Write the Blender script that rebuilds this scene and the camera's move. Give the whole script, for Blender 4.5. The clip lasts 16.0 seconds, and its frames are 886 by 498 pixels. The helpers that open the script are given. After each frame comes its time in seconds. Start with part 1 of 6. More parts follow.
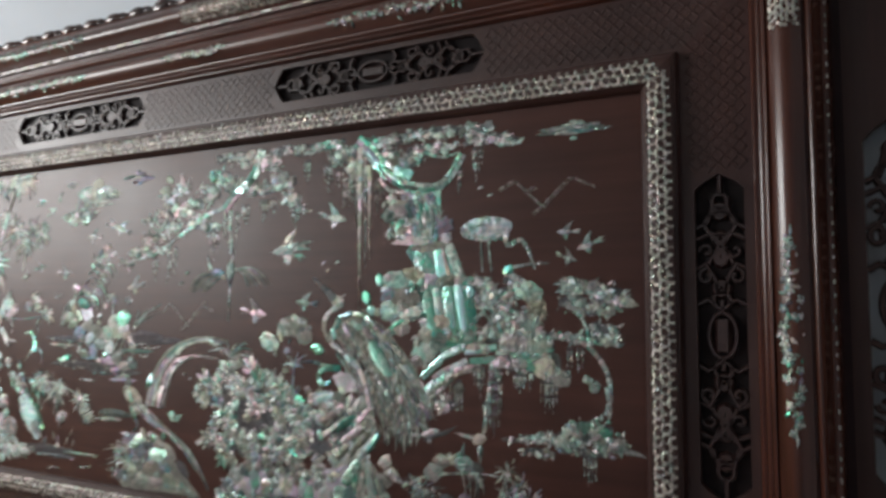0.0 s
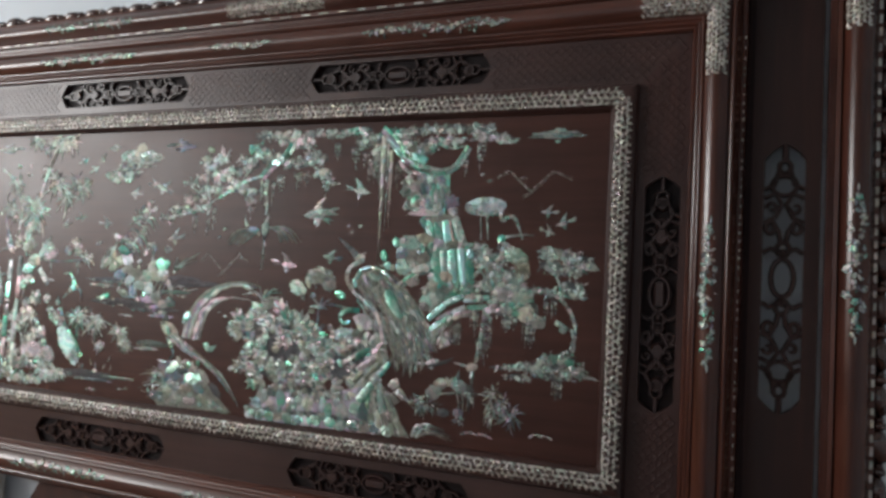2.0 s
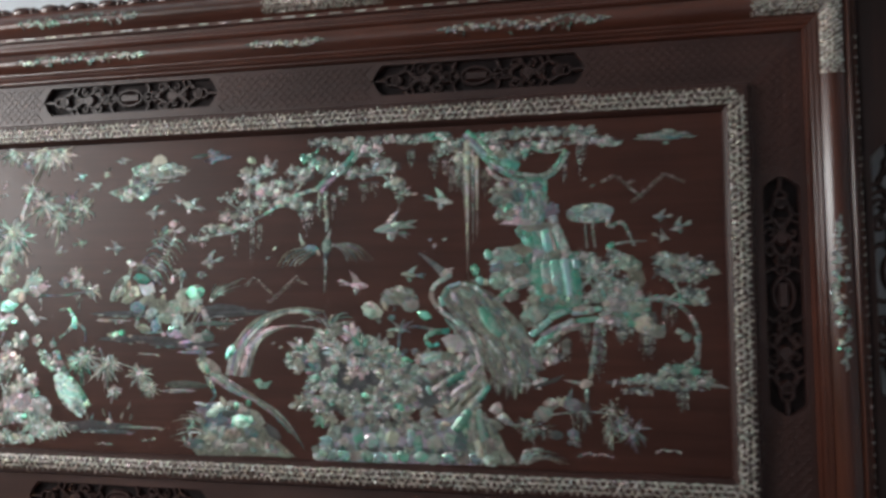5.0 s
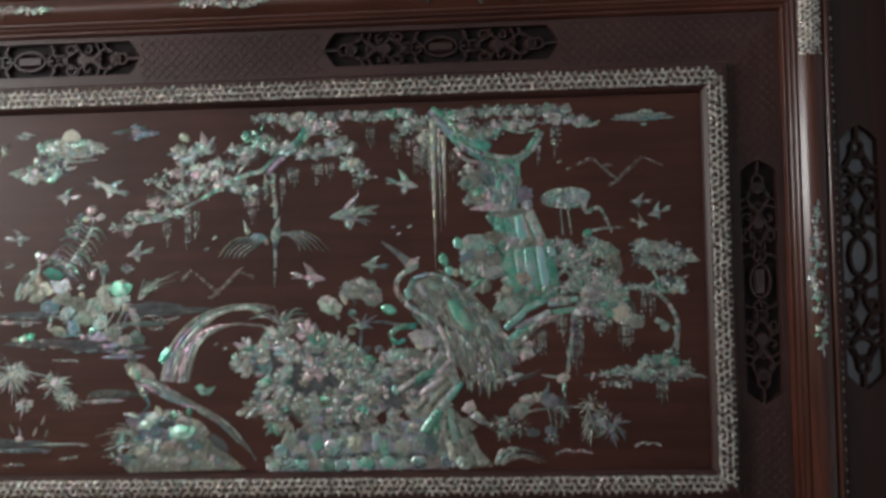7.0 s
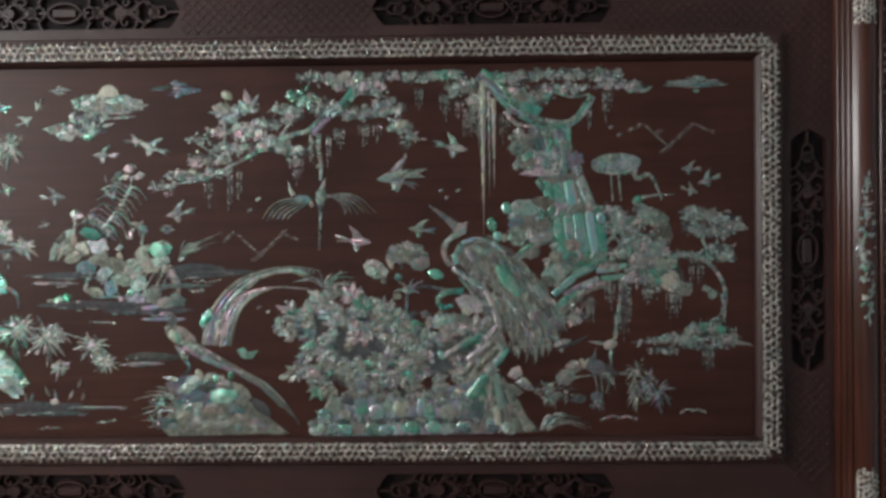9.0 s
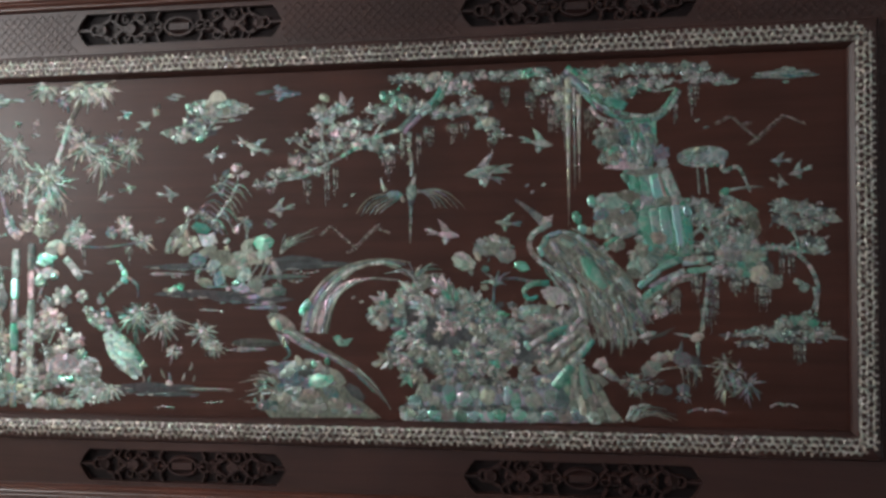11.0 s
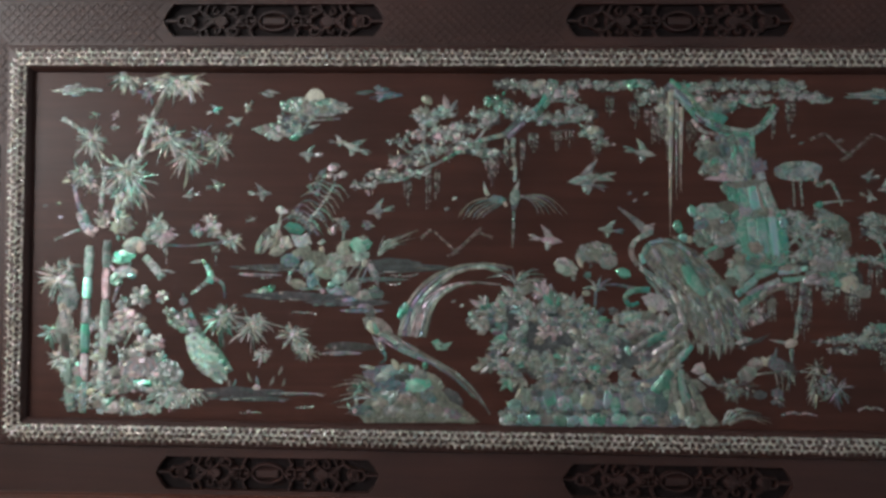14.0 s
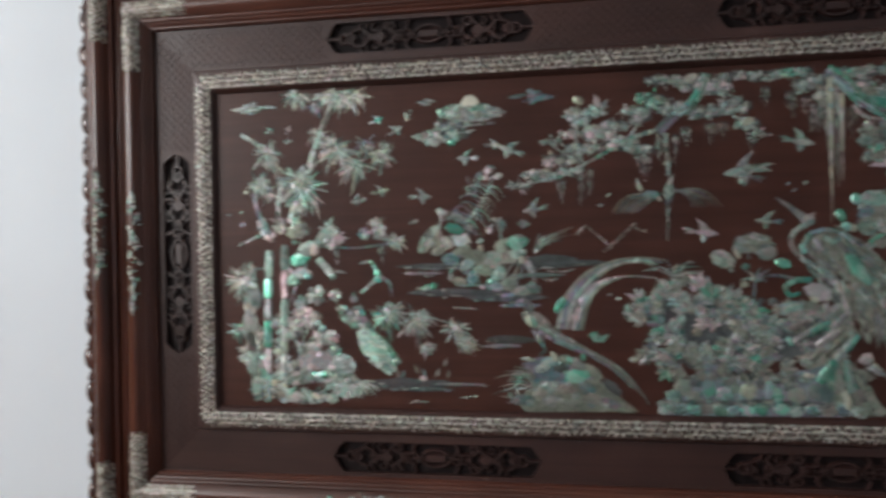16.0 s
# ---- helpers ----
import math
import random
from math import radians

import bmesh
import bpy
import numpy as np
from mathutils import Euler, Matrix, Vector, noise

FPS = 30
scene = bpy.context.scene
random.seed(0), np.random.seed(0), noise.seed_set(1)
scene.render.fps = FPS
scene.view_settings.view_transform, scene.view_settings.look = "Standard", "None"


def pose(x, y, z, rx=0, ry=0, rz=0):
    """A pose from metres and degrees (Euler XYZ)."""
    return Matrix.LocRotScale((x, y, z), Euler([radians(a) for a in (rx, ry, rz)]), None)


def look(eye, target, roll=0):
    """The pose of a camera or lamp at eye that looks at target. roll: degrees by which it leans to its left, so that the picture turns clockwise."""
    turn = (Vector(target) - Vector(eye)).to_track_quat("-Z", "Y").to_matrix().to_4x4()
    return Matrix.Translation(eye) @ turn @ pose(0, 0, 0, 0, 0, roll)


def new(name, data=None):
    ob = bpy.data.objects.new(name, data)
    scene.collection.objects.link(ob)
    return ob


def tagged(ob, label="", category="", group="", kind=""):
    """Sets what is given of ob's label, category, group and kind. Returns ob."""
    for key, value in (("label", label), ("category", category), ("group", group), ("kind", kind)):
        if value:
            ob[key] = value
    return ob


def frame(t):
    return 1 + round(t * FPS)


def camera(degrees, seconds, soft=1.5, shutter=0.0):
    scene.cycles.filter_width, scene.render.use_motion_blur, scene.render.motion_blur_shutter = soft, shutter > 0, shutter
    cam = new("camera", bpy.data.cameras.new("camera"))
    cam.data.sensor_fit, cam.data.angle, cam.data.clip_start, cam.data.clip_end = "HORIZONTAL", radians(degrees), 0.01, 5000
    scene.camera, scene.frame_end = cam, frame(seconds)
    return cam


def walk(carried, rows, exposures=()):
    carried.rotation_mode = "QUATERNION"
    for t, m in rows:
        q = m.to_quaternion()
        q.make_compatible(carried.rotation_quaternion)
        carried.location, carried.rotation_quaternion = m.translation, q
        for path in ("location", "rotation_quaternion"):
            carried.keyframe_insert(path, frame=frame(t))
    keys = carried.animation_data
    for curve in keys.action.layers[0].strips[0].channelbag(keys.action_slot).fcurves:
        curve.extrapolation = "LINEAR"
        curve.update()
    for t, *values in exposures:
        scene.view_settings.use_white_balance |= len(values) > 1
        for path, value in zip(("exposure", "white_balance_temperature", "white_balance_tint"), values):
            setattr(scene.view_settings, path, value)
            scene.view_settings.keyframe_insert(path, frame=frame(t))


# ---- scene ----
# ---------------------------------------------------------------- camera
cam = camera(61.3, 16.0, soft=3.1, shutter=1.0)
PATH = [
    (0, (1.094, -1.049, 1.468), (0.151, 0.709, 1.617), 0.1),
    (0.5, (1.087, -1.172, 1.452), (0.159, 0.595, 1.582), -0.2),
    (1, (1.057, -1.352, 1.424), (0.21, 0.456, 1.547), 1.4),
    (1.5, (1.074, -1.416, 1.422), (0.277, 0.415, 1.533), 2.7),
    (2, (1.11, -1.412, 1.421), (0.339, 0.431, 1.521), 3.0),
    (2.5, (1.107, -1.403, 1.429), (0.314, 0.432, 1.499), 2.9),
    (3, (0.995, -1.475, 1.396), (0.21, 0.363, 1.468), 2.3),
    (3.5, (0.908, -1.539, 1.385), (0.281, 0.357, 1.5), 0.7),
    (4, (0.861, -1.542, 1.381), (0.349, 0.383, 1.55), 1.1),
    (4.2, (0.821, -1.522, 1.382), (0.327, 0.407, 1.572), 1.2),
    (6.3, (0.412, -1.399, 1.461), (0.275, 0.596, 1.495), -0.5),
    (6.5, (0.411, -1.393, 1.46), (0.318, 0.605, 1.49), -0.1),
    (7, (0.453, -1.351, 1.462), (0.352, 0.645, 1.516), -1.3),
    (7.5, (0.474, -1.317, 1.448), (0.286, 0.672, 1.537), -0.0),
    (8, (0.385, -1.316, 1.436), (0.251, 0.677, 1.523), 0.1),
    (8.5, (0.321, -1.324, 1.436), (0.308, 0.675, 1.482), 0.5),
    (9, (0.322, -1.34, 1.445), (0.285, 0.659, 1.432), -0.5),
    (9.5, (0.319, -1.349, 1.432), (0.191, 0.646, 1.399), -0.2),
    (9.7, (0.337, -1.363, 1.433), (0.165, 0.629, 1.397), -0.3),
    (11.8, (0.314, -1.388, 1.412), (0.019, 0.59, 1.442), -0.8),
    (12, (0.311, -1.388, 1.419), (0.001, 0.588, 1.431), -1.0),
    (12.5, (0.298, -1.385, 1.426), (-0.068, 0.581, 1.42), -0.2),
    (13, (0.189, -1.394, 1.413), (-0.173, 0.573, 1.405), 0.8),
    (13.5, (0.061, -1.415, 1.424), (-0.146, 0.574, 1.42), 0.3),
    (14, (-0.01, -1.417, 1.408), (-0.075, 0.582, 1.443), 0.6),
    (14.5, (-0.013, -1.431, 1.421), (-0.053, 0.568, 1.452), -0.1),
    (15, (0.048, -1.453, 1.432), (-0.213, 0.529, 1.447), -1.5),
    (15.5, (-0.002, -1.468, 1.432), (-0.322, 0.506, 1.43), -0.9),
    (16, (-0.097, -1.492, 1.435), (-0.449, 0.477, 1.427), -1.0),
]
walk(cam, [(t, look(eye, target, roll)) for t, eye, target, roll in PATH], exposures=[(0.0, 0.0), (16.0, 0.0)])

# ---------------------------------------------------------------- light
world = bpy.data.worlds.new("sky")
scene.world = world
world.use_nodes = True
wn = world.node_tree
sky = wn.nodes.new("ShaderNodeTexSky")
sky.sky_type, sky.sun_disc = "NISHITA", False
sky.sun_elevation, sky.sun_rotation = radians(42), radians(200)
wn.links.new(sky.outputs[0], wn.nodes["Background"].inputs[0])
wn.nodes["Background"].inputs[1].default_value = 0.1


def window_light(name, eye, target, wide, high, power, colour):
    """The sky's light, from a lamp that fills a window's opening."""
    lamp = bpy.data.lights.new(name, "AREA")
    lamp.shape, lamp.size, lamp.size_y, lamp.energy, lamp.color = "RECTANGLE", wide, high, power, colour
    ob = new(name, lamp)
    ob.matrix_world = look(eye, target)
    return ob


window_light("window_daylight", (-3.36, -2.5, 2.18), (0.0, -2.5, 2.3), 2.7, 0.92, 170, (0.96, 0.955, 0.95))

# ---------------------------------------------------------------- materials


def material(name):
    m = bpy.data.materials.new(name)
    m.use_nodes = True
    return m, m.node_tree, m.node_tree.nodes["Principled BSDF"]


def node(tree, kind, **sets):
    n = tree.nodes.new("ShaderNode" + kind)
    for k, v in sets.items():
        n.inputs[k].default_value = v
    return n


def ramp(tree, source, stops):
    r = tree.nodes.new("ShaderNodeValToRGB")
    els = r.color_ramp.elements
    while len(els) < len(stops):
        els.new(0.5)
    for el, (p, c) in zip(els, stops):
        el.position, el.color = p, (*c, 1)
    tree.links.new(source, r.inputs[0])
    return r.outputs[0]


def stretched(tree, scale):
    co = tree.nodes.new("ShaderNodeTexCoord")
    mp = tree.nodes.new("ShaderNodeMapping")
    mp.inputs["Scale"].default_value = scale
    tree.links.new(co.outputs["Object"], mp.inputs[0])
    return mp.outputs[0]


def wood(name, dark, light, along, rough=0.34, gloss=0.5, relief=0.12):
    """Dark, oiled hardwood with its grain along one axis."""
    m, t, b = material(name)
    scale = [26.0, 26.0, 26.0]
    scale["xyz".index(along)] = 1.3
    grain = node(t, "TexNoise", Scale=1.6, Detail=8.0, Roughness=0.62, Distortion=0.5)
    t.links.new(stretched(t, scale), grain.inputs["Vector"])
    fine = node(t, "TexNoise", Scale=9.0, Detail=4.0, Roughness=0.7)
    t.links.new(stretched(t, scale), fine.inputs["Vector"])
    patch = node(t, "TexNoise", Scale=4.0, Detail=3.0)
    t.links.new(stretched(t, (1, 1, 1)), patch.inputs["Vector"])
    mid = [(a + c) / 2 for a, c in zip(dark, light)]
    base = ramp(t, grain.outputs[0], [(0.32, dark), (0.52, mid), (0.7, light)])
    tone = ramp(t, patch.outputs[0], [(0.3, (0.72, 0.72, 0.74)), (0.7, (1.12, 1.08, 1.05))])
    mix = t.nodes.new("ShaderNodeMix")
    mix.data_type, mix.blend_type = "RGBA", "MULTIPLY"
    mix.inputs[0].default_value = 1
    t.links.new(base, mix.inputs[6]), t.links.new(tone, mix.inputs[7])
    t.links.new(mix.outputs[2], b.inputs["Base Color"])
    rr = node(t, "MapRange", **{"To Min": rough - 0.08, "To Max": rough + 0.14})
    t.links.new(patch.outputs[0], rr.inputs[0]), t.links.new(rr.outputs[0], b.inputs["Roughness"])
    bump = node(t, "Bump", Strength=relief, Distance=0.002)
    t.links.new(fine.outputs[0], bump.inputs["Height"]), t.links.new(bump.outputs[0], b.inputs["Normal"])
    b.inputs["Specular IOR Level"].default_value = gloss
    return m


def nacre(name, tones, rough=0.30, metal=0.52, lean=0.44, play=1.75, vary=(0.52, 1.2), grain=1.0):
    """Mother-of-pearl: each piece takes its own tone, and a thin film gives the play of colour."""
    m, t, b = material(name)
    geo, info = t.nodes.new("ShaderNodeNewGeometry"), t.nodes.new("ShaderNodeObjectInfo")
    add = t.nodes.new("ShaderNodeMath")
    add.operation = "ADD"
    t.links.new(geo.outputs["Random Per Island"], add.inputs[0]), t.links.new(info.outputs["Random"], add.inputs[1])
    streak = node(t, "TexNoise", Scale=95.0, Detail=3.0, Roughness=0.6, Distortion=1.2)
    t.links.new(stretched(t, (1, 1, 1)), streak.inputs["Vector"])
    part_add = t.nodes.new("ShaderNodeMath")
    part_add.operation = "MULTIPLY_ADD"
    part_add.inputs[1].default_value = 0.8
    t.links.new(streak.outputs[0], part_add.inputs[0]), t.links.new(add.outputs[0], part_add.inputs[2])
    wrap = t.nodes.new("ShaderNodeMath")
    wrap.operation = "FRACT"
    t.links.new(part_add.outputs[0], wrap.inputs[0])
    sheet = node(t, "TexNoise", Scale=17.0, Detail=2.0, Roughness=0.5, Distortion=0.6)
    t.links.new(stretched(t, (1, 1, 1)), sheet.inputs["Vector"])
    tone_at = t.nodes.new("ShaderNodeMath")
    tone_at.operation = "MULTIPLY_ADD"
    tone_at.inputs[1].default_value = 2.2
    own_part = t.nodes.new("ShaderNodeMath")
    own_part.operation = "MULTIPLY"
    own_part.inputs[1].default_value = 0.9
    t.links.new(wrap.outputs[0], own_part.inputs[0])
    t.links.new(sheet.outputs[0], tone_at.inputs[0]), t.links.new(own_part.outputs[0], tone_at.inputs[2])
    tone_wrap = t.nodes.new("ShaderNodeMath")
    tone_wrap.operation = "PINGPONG"
    tone_wrap.inputs[1].default_value = 1.0
    t.links.new(tone_at.outputs[0], tone_wrap.inputs[0])
    n = len(tones)
    base = ramp(t, tone_wrap.outputs[0], [((k + 0.3) / n, c) for k, c in enumerate(tones)])
    cuts = node(t, "TexNoise", Scale=150.0, Detail=3.0, Roughness=0.6, Distortion=2.6)
    t.links.new(stretched(t, (1, 1, 0.45)), cuts.inputs["Vector"])
    shade = ramp(t, cuts.outputs[0], [(0.34, [1 - 0.54 * grain] * 3), (0.50, [1 - 0.10 * grain] * 3), (0.70, [1 + 0.12 * grain] * 3)])
    both = t.nodes.new("ShaderNodeMix")
    both.data_type, both.blend_type = "RGBA", "MULTIPLY"
    both.inputs[0].default_value = 1
    t.links.new(base, both.inputs[6]), t.links.new(shade, both.inputs[7])
    own = t.nodes.new("ShaderNodeTexWhiteNoise")
    own.noise_dimensions = "1D"
    t.links.new(add.outputs[0], own.inputs["W"])
    depth = node(t, "MapRange", **{"To Min": vary[0], "To Max": vary[1]})
    t.links.new(own.outputs["Value"], depth.inputs[0])
    each = t.nodes.new("ShaderNodeMix")
    each.data_type, each.blend_type = "RGBA", "MULTIPLY"
    each.inputs[0].default_value = 1
    t.links.new(both.outputs[2], each.inputs[6]), t.links.new(depth.outputs[0], each.inputs[7])
    t.links.new(each.outputs[2], b.inputs["Base Color"])
    b.inputs["Metallic"].default_value = metal
    film = node(t, "MapRange", **{"To Min": 280.0, "To Max": 620.0})
    t.links.new(wrap.outputs[0], film.inputs[0]), t.links.new(film.outputs[0], b.inputs["Thin Film Thickness"])
    b.inputs["Thin Film IOR"].default_value = play
    b.inputs["Specular IOR Level"].default_value = 0.34
    lot = t.nodes.new("ShaderNodeTexWhiteNoise")
    lot.noise_dimensions = "1D"
    t.links.new(add.outputs[0], lot.inputs["W"])
    rr = node(t, "MapRange", **{"To Min": rough - 0.12, "To Max": rough + 0.16})
    t.links.new(lot.outputs["Value"], rr.inputs[0]), t.links.new(rr.outputs[0], b.inputs["Roughness"])
    centre = t.nodes.new("ShaderNodeVectorMath")
    centre.operation = "SUBTRACT"
    centre.inputs[1].default_value = (0.5, 0.5, 0.5)
    t.links.new(lot.outputs["Color"], centre.inputs[0])
    lean_by = t.nodes.new("ShaderNodeVectorMath")
    lean_by.operation = "SCALE"
    odd = t.nodes.new("ShaderNodeMath")
    odd.operation = "POWER"
    odd.inputs[1].default_value = 3.0
    size = t.nodes.new("ShaderNodeMath")
    size.operation = "MULTIPLY_ADD"
    size.inputs[1].default_value, size.inputs[2].default_value = lean * 2.3, lean * 0.5
    t.links.new(lot.outputs["Value"], odd.inputs[0]), t.links.new(odd.outputs[0], size.inputs[0]), t.links.new(size.outputs[0], lean_by.inputs["Scale"])
    t.links.new(centre.outputs[0], lean_by.inputs[0])
    total = t.nodes.new("ShaderNodeVectorMath")
    total.operation = "ADD"
    t.links.new(geo.outputs["Normal"], total.inputs[0]), t.links.new(lean_by.outputs[0], total.inputs[1])
    unit = t.nodes.new("ShaderNodeVectorMath")
    unit.operation = "NORMALIZE"
    t.links.new(total.outputs[0], unit.inputs[0])
    bump = node(t, "Bump", Strength=0.8 * grain, Distance=0.0045)
    t.links.new(streak.outputs[0], bump.inputs["Height"]), t.links.new(unit.outputs[0], bump.inputs["Normal"]), t.links.new(bump.outputs[0], b.inputs["Normal"])
    return m


def plaster(name, colour, rough=0.85):
    m, t, b = material(name)
    big = node(t, "TexNoise", Scale=1.6, Detail=5.0)
    t.links.new(stretched(t, (1, 1, 1)), big.inputs["Vector"])
    tone = ramp(t, big.outputs[0], [(0.3, [c * 0.93 for c in colour]), (0.7, colour)])
    t.links.new(tone, b.inputs["Base Color"])
    fine = node(t, "TexNoise", Scale=160.0, Detail=3.0)
    t.links.new(stretched(t, (1, 1, 1)), fine.inputs["Vector"])
    bump = node(t, "Bump", Strength=0.08, Distance=0.003)
    t.links.new(fine.outputs[0], bump.inputs["Height"]), t.links.new(bump.outputs[0], b.inputs["Normal"])
    b.inputs["Roughness"].default_value = rough
    return m


FIELD = wood("lacquered_field_wood", (0.035, 0.0124, 0.0088), (0.060, 0.0218, 0.0154), "x", rough=0.36, gloss=0.24, relief=0.03)
WOOD_X = wood("rosewood_grain_across", (0.036, 0.0120, 0.0078), (0.100, 0.0335, 0.0215), "x", rough=0.29, gloss=0.62, relief=0.05)
WOOD_Z = wood("rosewood_grain_upright", (0.030, 0.0100, 0.0066), (0.080, 0.0270, 0.0175), "z", rough=0.17, gloss=0.32, relief=0.03)
BAND_X = wood("carved_band_wood_across", (0.026, 0.0110, 0.0091), (0.047, 0.0202, 0.0170), "x", rough=0.38, gloss=0.44)
BAND_Z = wood("carved_band_wood_upright", (0.027, 0.0115, 0.0095), (0.046, 0.0198, 0.0168), "z", rough=0.42, gloss=0.32)
SCROLL = wood("carved_scroll_wood", (0.020, 0.0092, 0.0085), (0.040, 0.0180, 0.0165), "x", rough=0.36, gloss=0.45, relief=0.15)
STRIP = wood("dark_strip_wood", (0.028, 0.0110, 0.0086), (0.054, 0.020, 0.015), "z", rough=0.5, gloss=0.4)
BACKING = wood("dark_backing_wood", (0.011, 0.0055, 0.006), (0.019, 0.0095, 0.0105), "x", rough=0.7, gloss=0.2)
# near-black so that the colour itself carries the shade of the cartouche recesses
SHADED_GROUND = wood("cartouche_recess_shade_wood", (0.005, 0.0026, 0.0029), (0.010, 0.0052, 0.0058), "x", rough=0.65, gloss=0.15)
ROPE = wood("polished_rope_wood", (0.026, 0.0098, 0.0075), (0.066, 0.025, 0.019), "x", rough=0.19, gloss=0.75, relief=0.03)
PEARL = nacre("mother_of_pearl_grey", [(0.22, 0.31, 0.28), (0.46, 0.52, 0.48), (0.22, 0.42, 0.36), (0.51, 0.49, 0.46), (0.20, 0.295, 0.27), (0.43, 0.51, 0.47)])
GREEN = nacre("mother_of_pearl_green", [(0.10, 0.40, 0.28), (0.28, 0.52, 0.41), (0.06, 0.30, 0.22), (0.36, 0.50, 0.43), (0.12, 0.46, 0.34)], rough=0.28, metal=0.6, play=2.0, grain=0.5)
ROSE = nacre("mother_of_pearl_rose", [(0.62, 0.48, 0.47), (0.44, 0.47, 0.44), (0.58, 0.46, 0.50), (0.34, 0.43, 0.40), (0.55, 0.51, 0.48)], play=1.9)
BLUE = nacre("mother_of_pearl_blue", [(0.12, 0.17, 0.18), (0.21, 0.26, 0.27), (0.11, 0.23, 0.22), (0.22, 0.23, 0.25)], rough=0.4, metal=0.4)
TAUPE = nacre("mother_of_pearl_taupe", [(0.20, 0.218, 0.183), (0.305, 0.32, 0.272), (0.22, 0.295, 0.245), (0.345, 0.31, 0.28), (0.175, 0.21, 0.18)], rough=0.38, metal=0.4, lean=0.3, play=1.55)
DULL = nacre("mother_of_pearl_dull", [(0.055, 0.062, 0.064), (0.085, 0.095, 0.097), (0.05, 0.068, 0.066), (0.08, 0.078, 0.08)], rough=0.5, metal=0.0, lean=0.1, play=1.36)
VIOLET = nacre("mother_of_pearl_violet", [(0.31, 0.42, 0.50), (0.25, 0.52, 0.46), (0.48, 0.54, 0.57), (0.19, 0.56, 0.42), (0.53, 0.50, 0.53)], rough=0.27, metal=0.75, lean=0.16, play=2.1, vary=(0.75, 1.2), grain=0.35)
MOON = nacre("mother_of_pearl_moon", [(0.58, 0.60, 0.49), (0.55, 0.58, 0.47), (0.60, 0.61, 0.52)], rough=0.5, metal=0.1, lean=0.02, play=1.4, vary=(1.0, 1.0))
LINE = wood("dark_engraved_line", (0.012, 0.008, 0.007), (0.03, 0.022, 0.019), "x", rough=0.6, gloss=0.3)
PALE = nacre("mother_of_pearl_pale", [(0.52, 0.52, 0.42), (0.46, 0.47, 0.38), (0.55, 0.54, 0.47)], rough=0.36, metal=0.4)
NET = nacre("mother_of_pearl_mesh", [(0.41, 0.40, 0.35), (0.54, 0.52, 0.46), (0.35, 0.40, 0.36), (0.60, 0.57, 0.50), (0.44, 0.42, 0.39)], rough=0.33, metal=0.4, lean=0.4, play=1.6, vary=(0.5, 1.4))
GLOW = nacre("mother_of_pearl_vivid", [(0.12, 0.55, 0.38), (0.30, 0.62, 0.52), (0.20, 0.51, 0.47), (0.37, 0.48, 0.53), (0.16, 0.60, 0.42), (0.48, 0.46, 0.49)], rough=0.26, metal=0.8, lean=0.16, play=2.3, vary=(0.8, 1.25), grain=0.3)
WALL = plaster("white_wall_paint", (0.57, 0.622, 0.665))
TAN = plaster("tan_wall_paint", (0.70, 0.33, 0.11))
CEILING = plaster("white_ceiling_paint", (0.8, 0.8, 0.79))
FLOOR = wood("brown_floor_wood", (0.065, 0.024, 0.010), (0.12, 0.046, 0.020), "x", rough=0.4)
GLASS, gt, gb = material("window_glass")
gb.inputs["Roughness"].default_value, gb.inputs["Transmission Weight"].default_value = 0.02, 1.0
JOINERY_WHITE = plaster("white_bracket_paint", (0.72, 0.71, 0.67), 0.5)
JOINERY = plaster("white_window_paint", (0.75, 0.75, 0.74), 0.4)

# ---------------------------------------------------------------- mesh tools


def linked(name, verts, faces, mats, parent=None, label="", face_mats=None, smooth=False):
    me = bpy.data.meshes.new(name)
    me.from_pydata(verts, [], faces)
    for m in mats if isinstance(mats, (list, tuple)) else [mats]:
        me.materials.append(m)
    if face_mats:
        me.polygons.foreach_set("material_index", face_mats)
    if smooth:
        me.polygons.foreach_set("use_smooth", [True] * len(faces))
    me.update()
    ob = new(name, me)
    ob.parent = parent
    if label:
        ob["label"] = label
    return ob


def part(name, bm, mat, parent=None, label=""):
    me = bpy.data.meshes.new(name)
    bmesh.ops.recalc_face_normals(bm, faces=bm.faces)
    bm.to_mesh(me), bm.free()
    me.materials.append(mat)
    ob = new(name, me)
    ob.parent = parent
    if label:
        ob["label"] = label
    return ob


def box(bm, x0, x1, y0, y1, z0, z1, bevel=0.0):
    m = Matrix.Translation(((x0 + x1) / 2, (y0 + y1) / 2, (z0 + z1) / 2)) @ Matrix.Diagonal((x1 - x0, y1 - y0, z1 - z0, 1))
    vs = bmesh.ops.create_cube(bm, size=1, matrix=m)["verts"]
    if bevel:
        es = list({e for v in vs for e in v.link_edges})
        bmesh.ops.bevel(bm, geom=es, offset=bevel, segments=2, affect="EDGES")


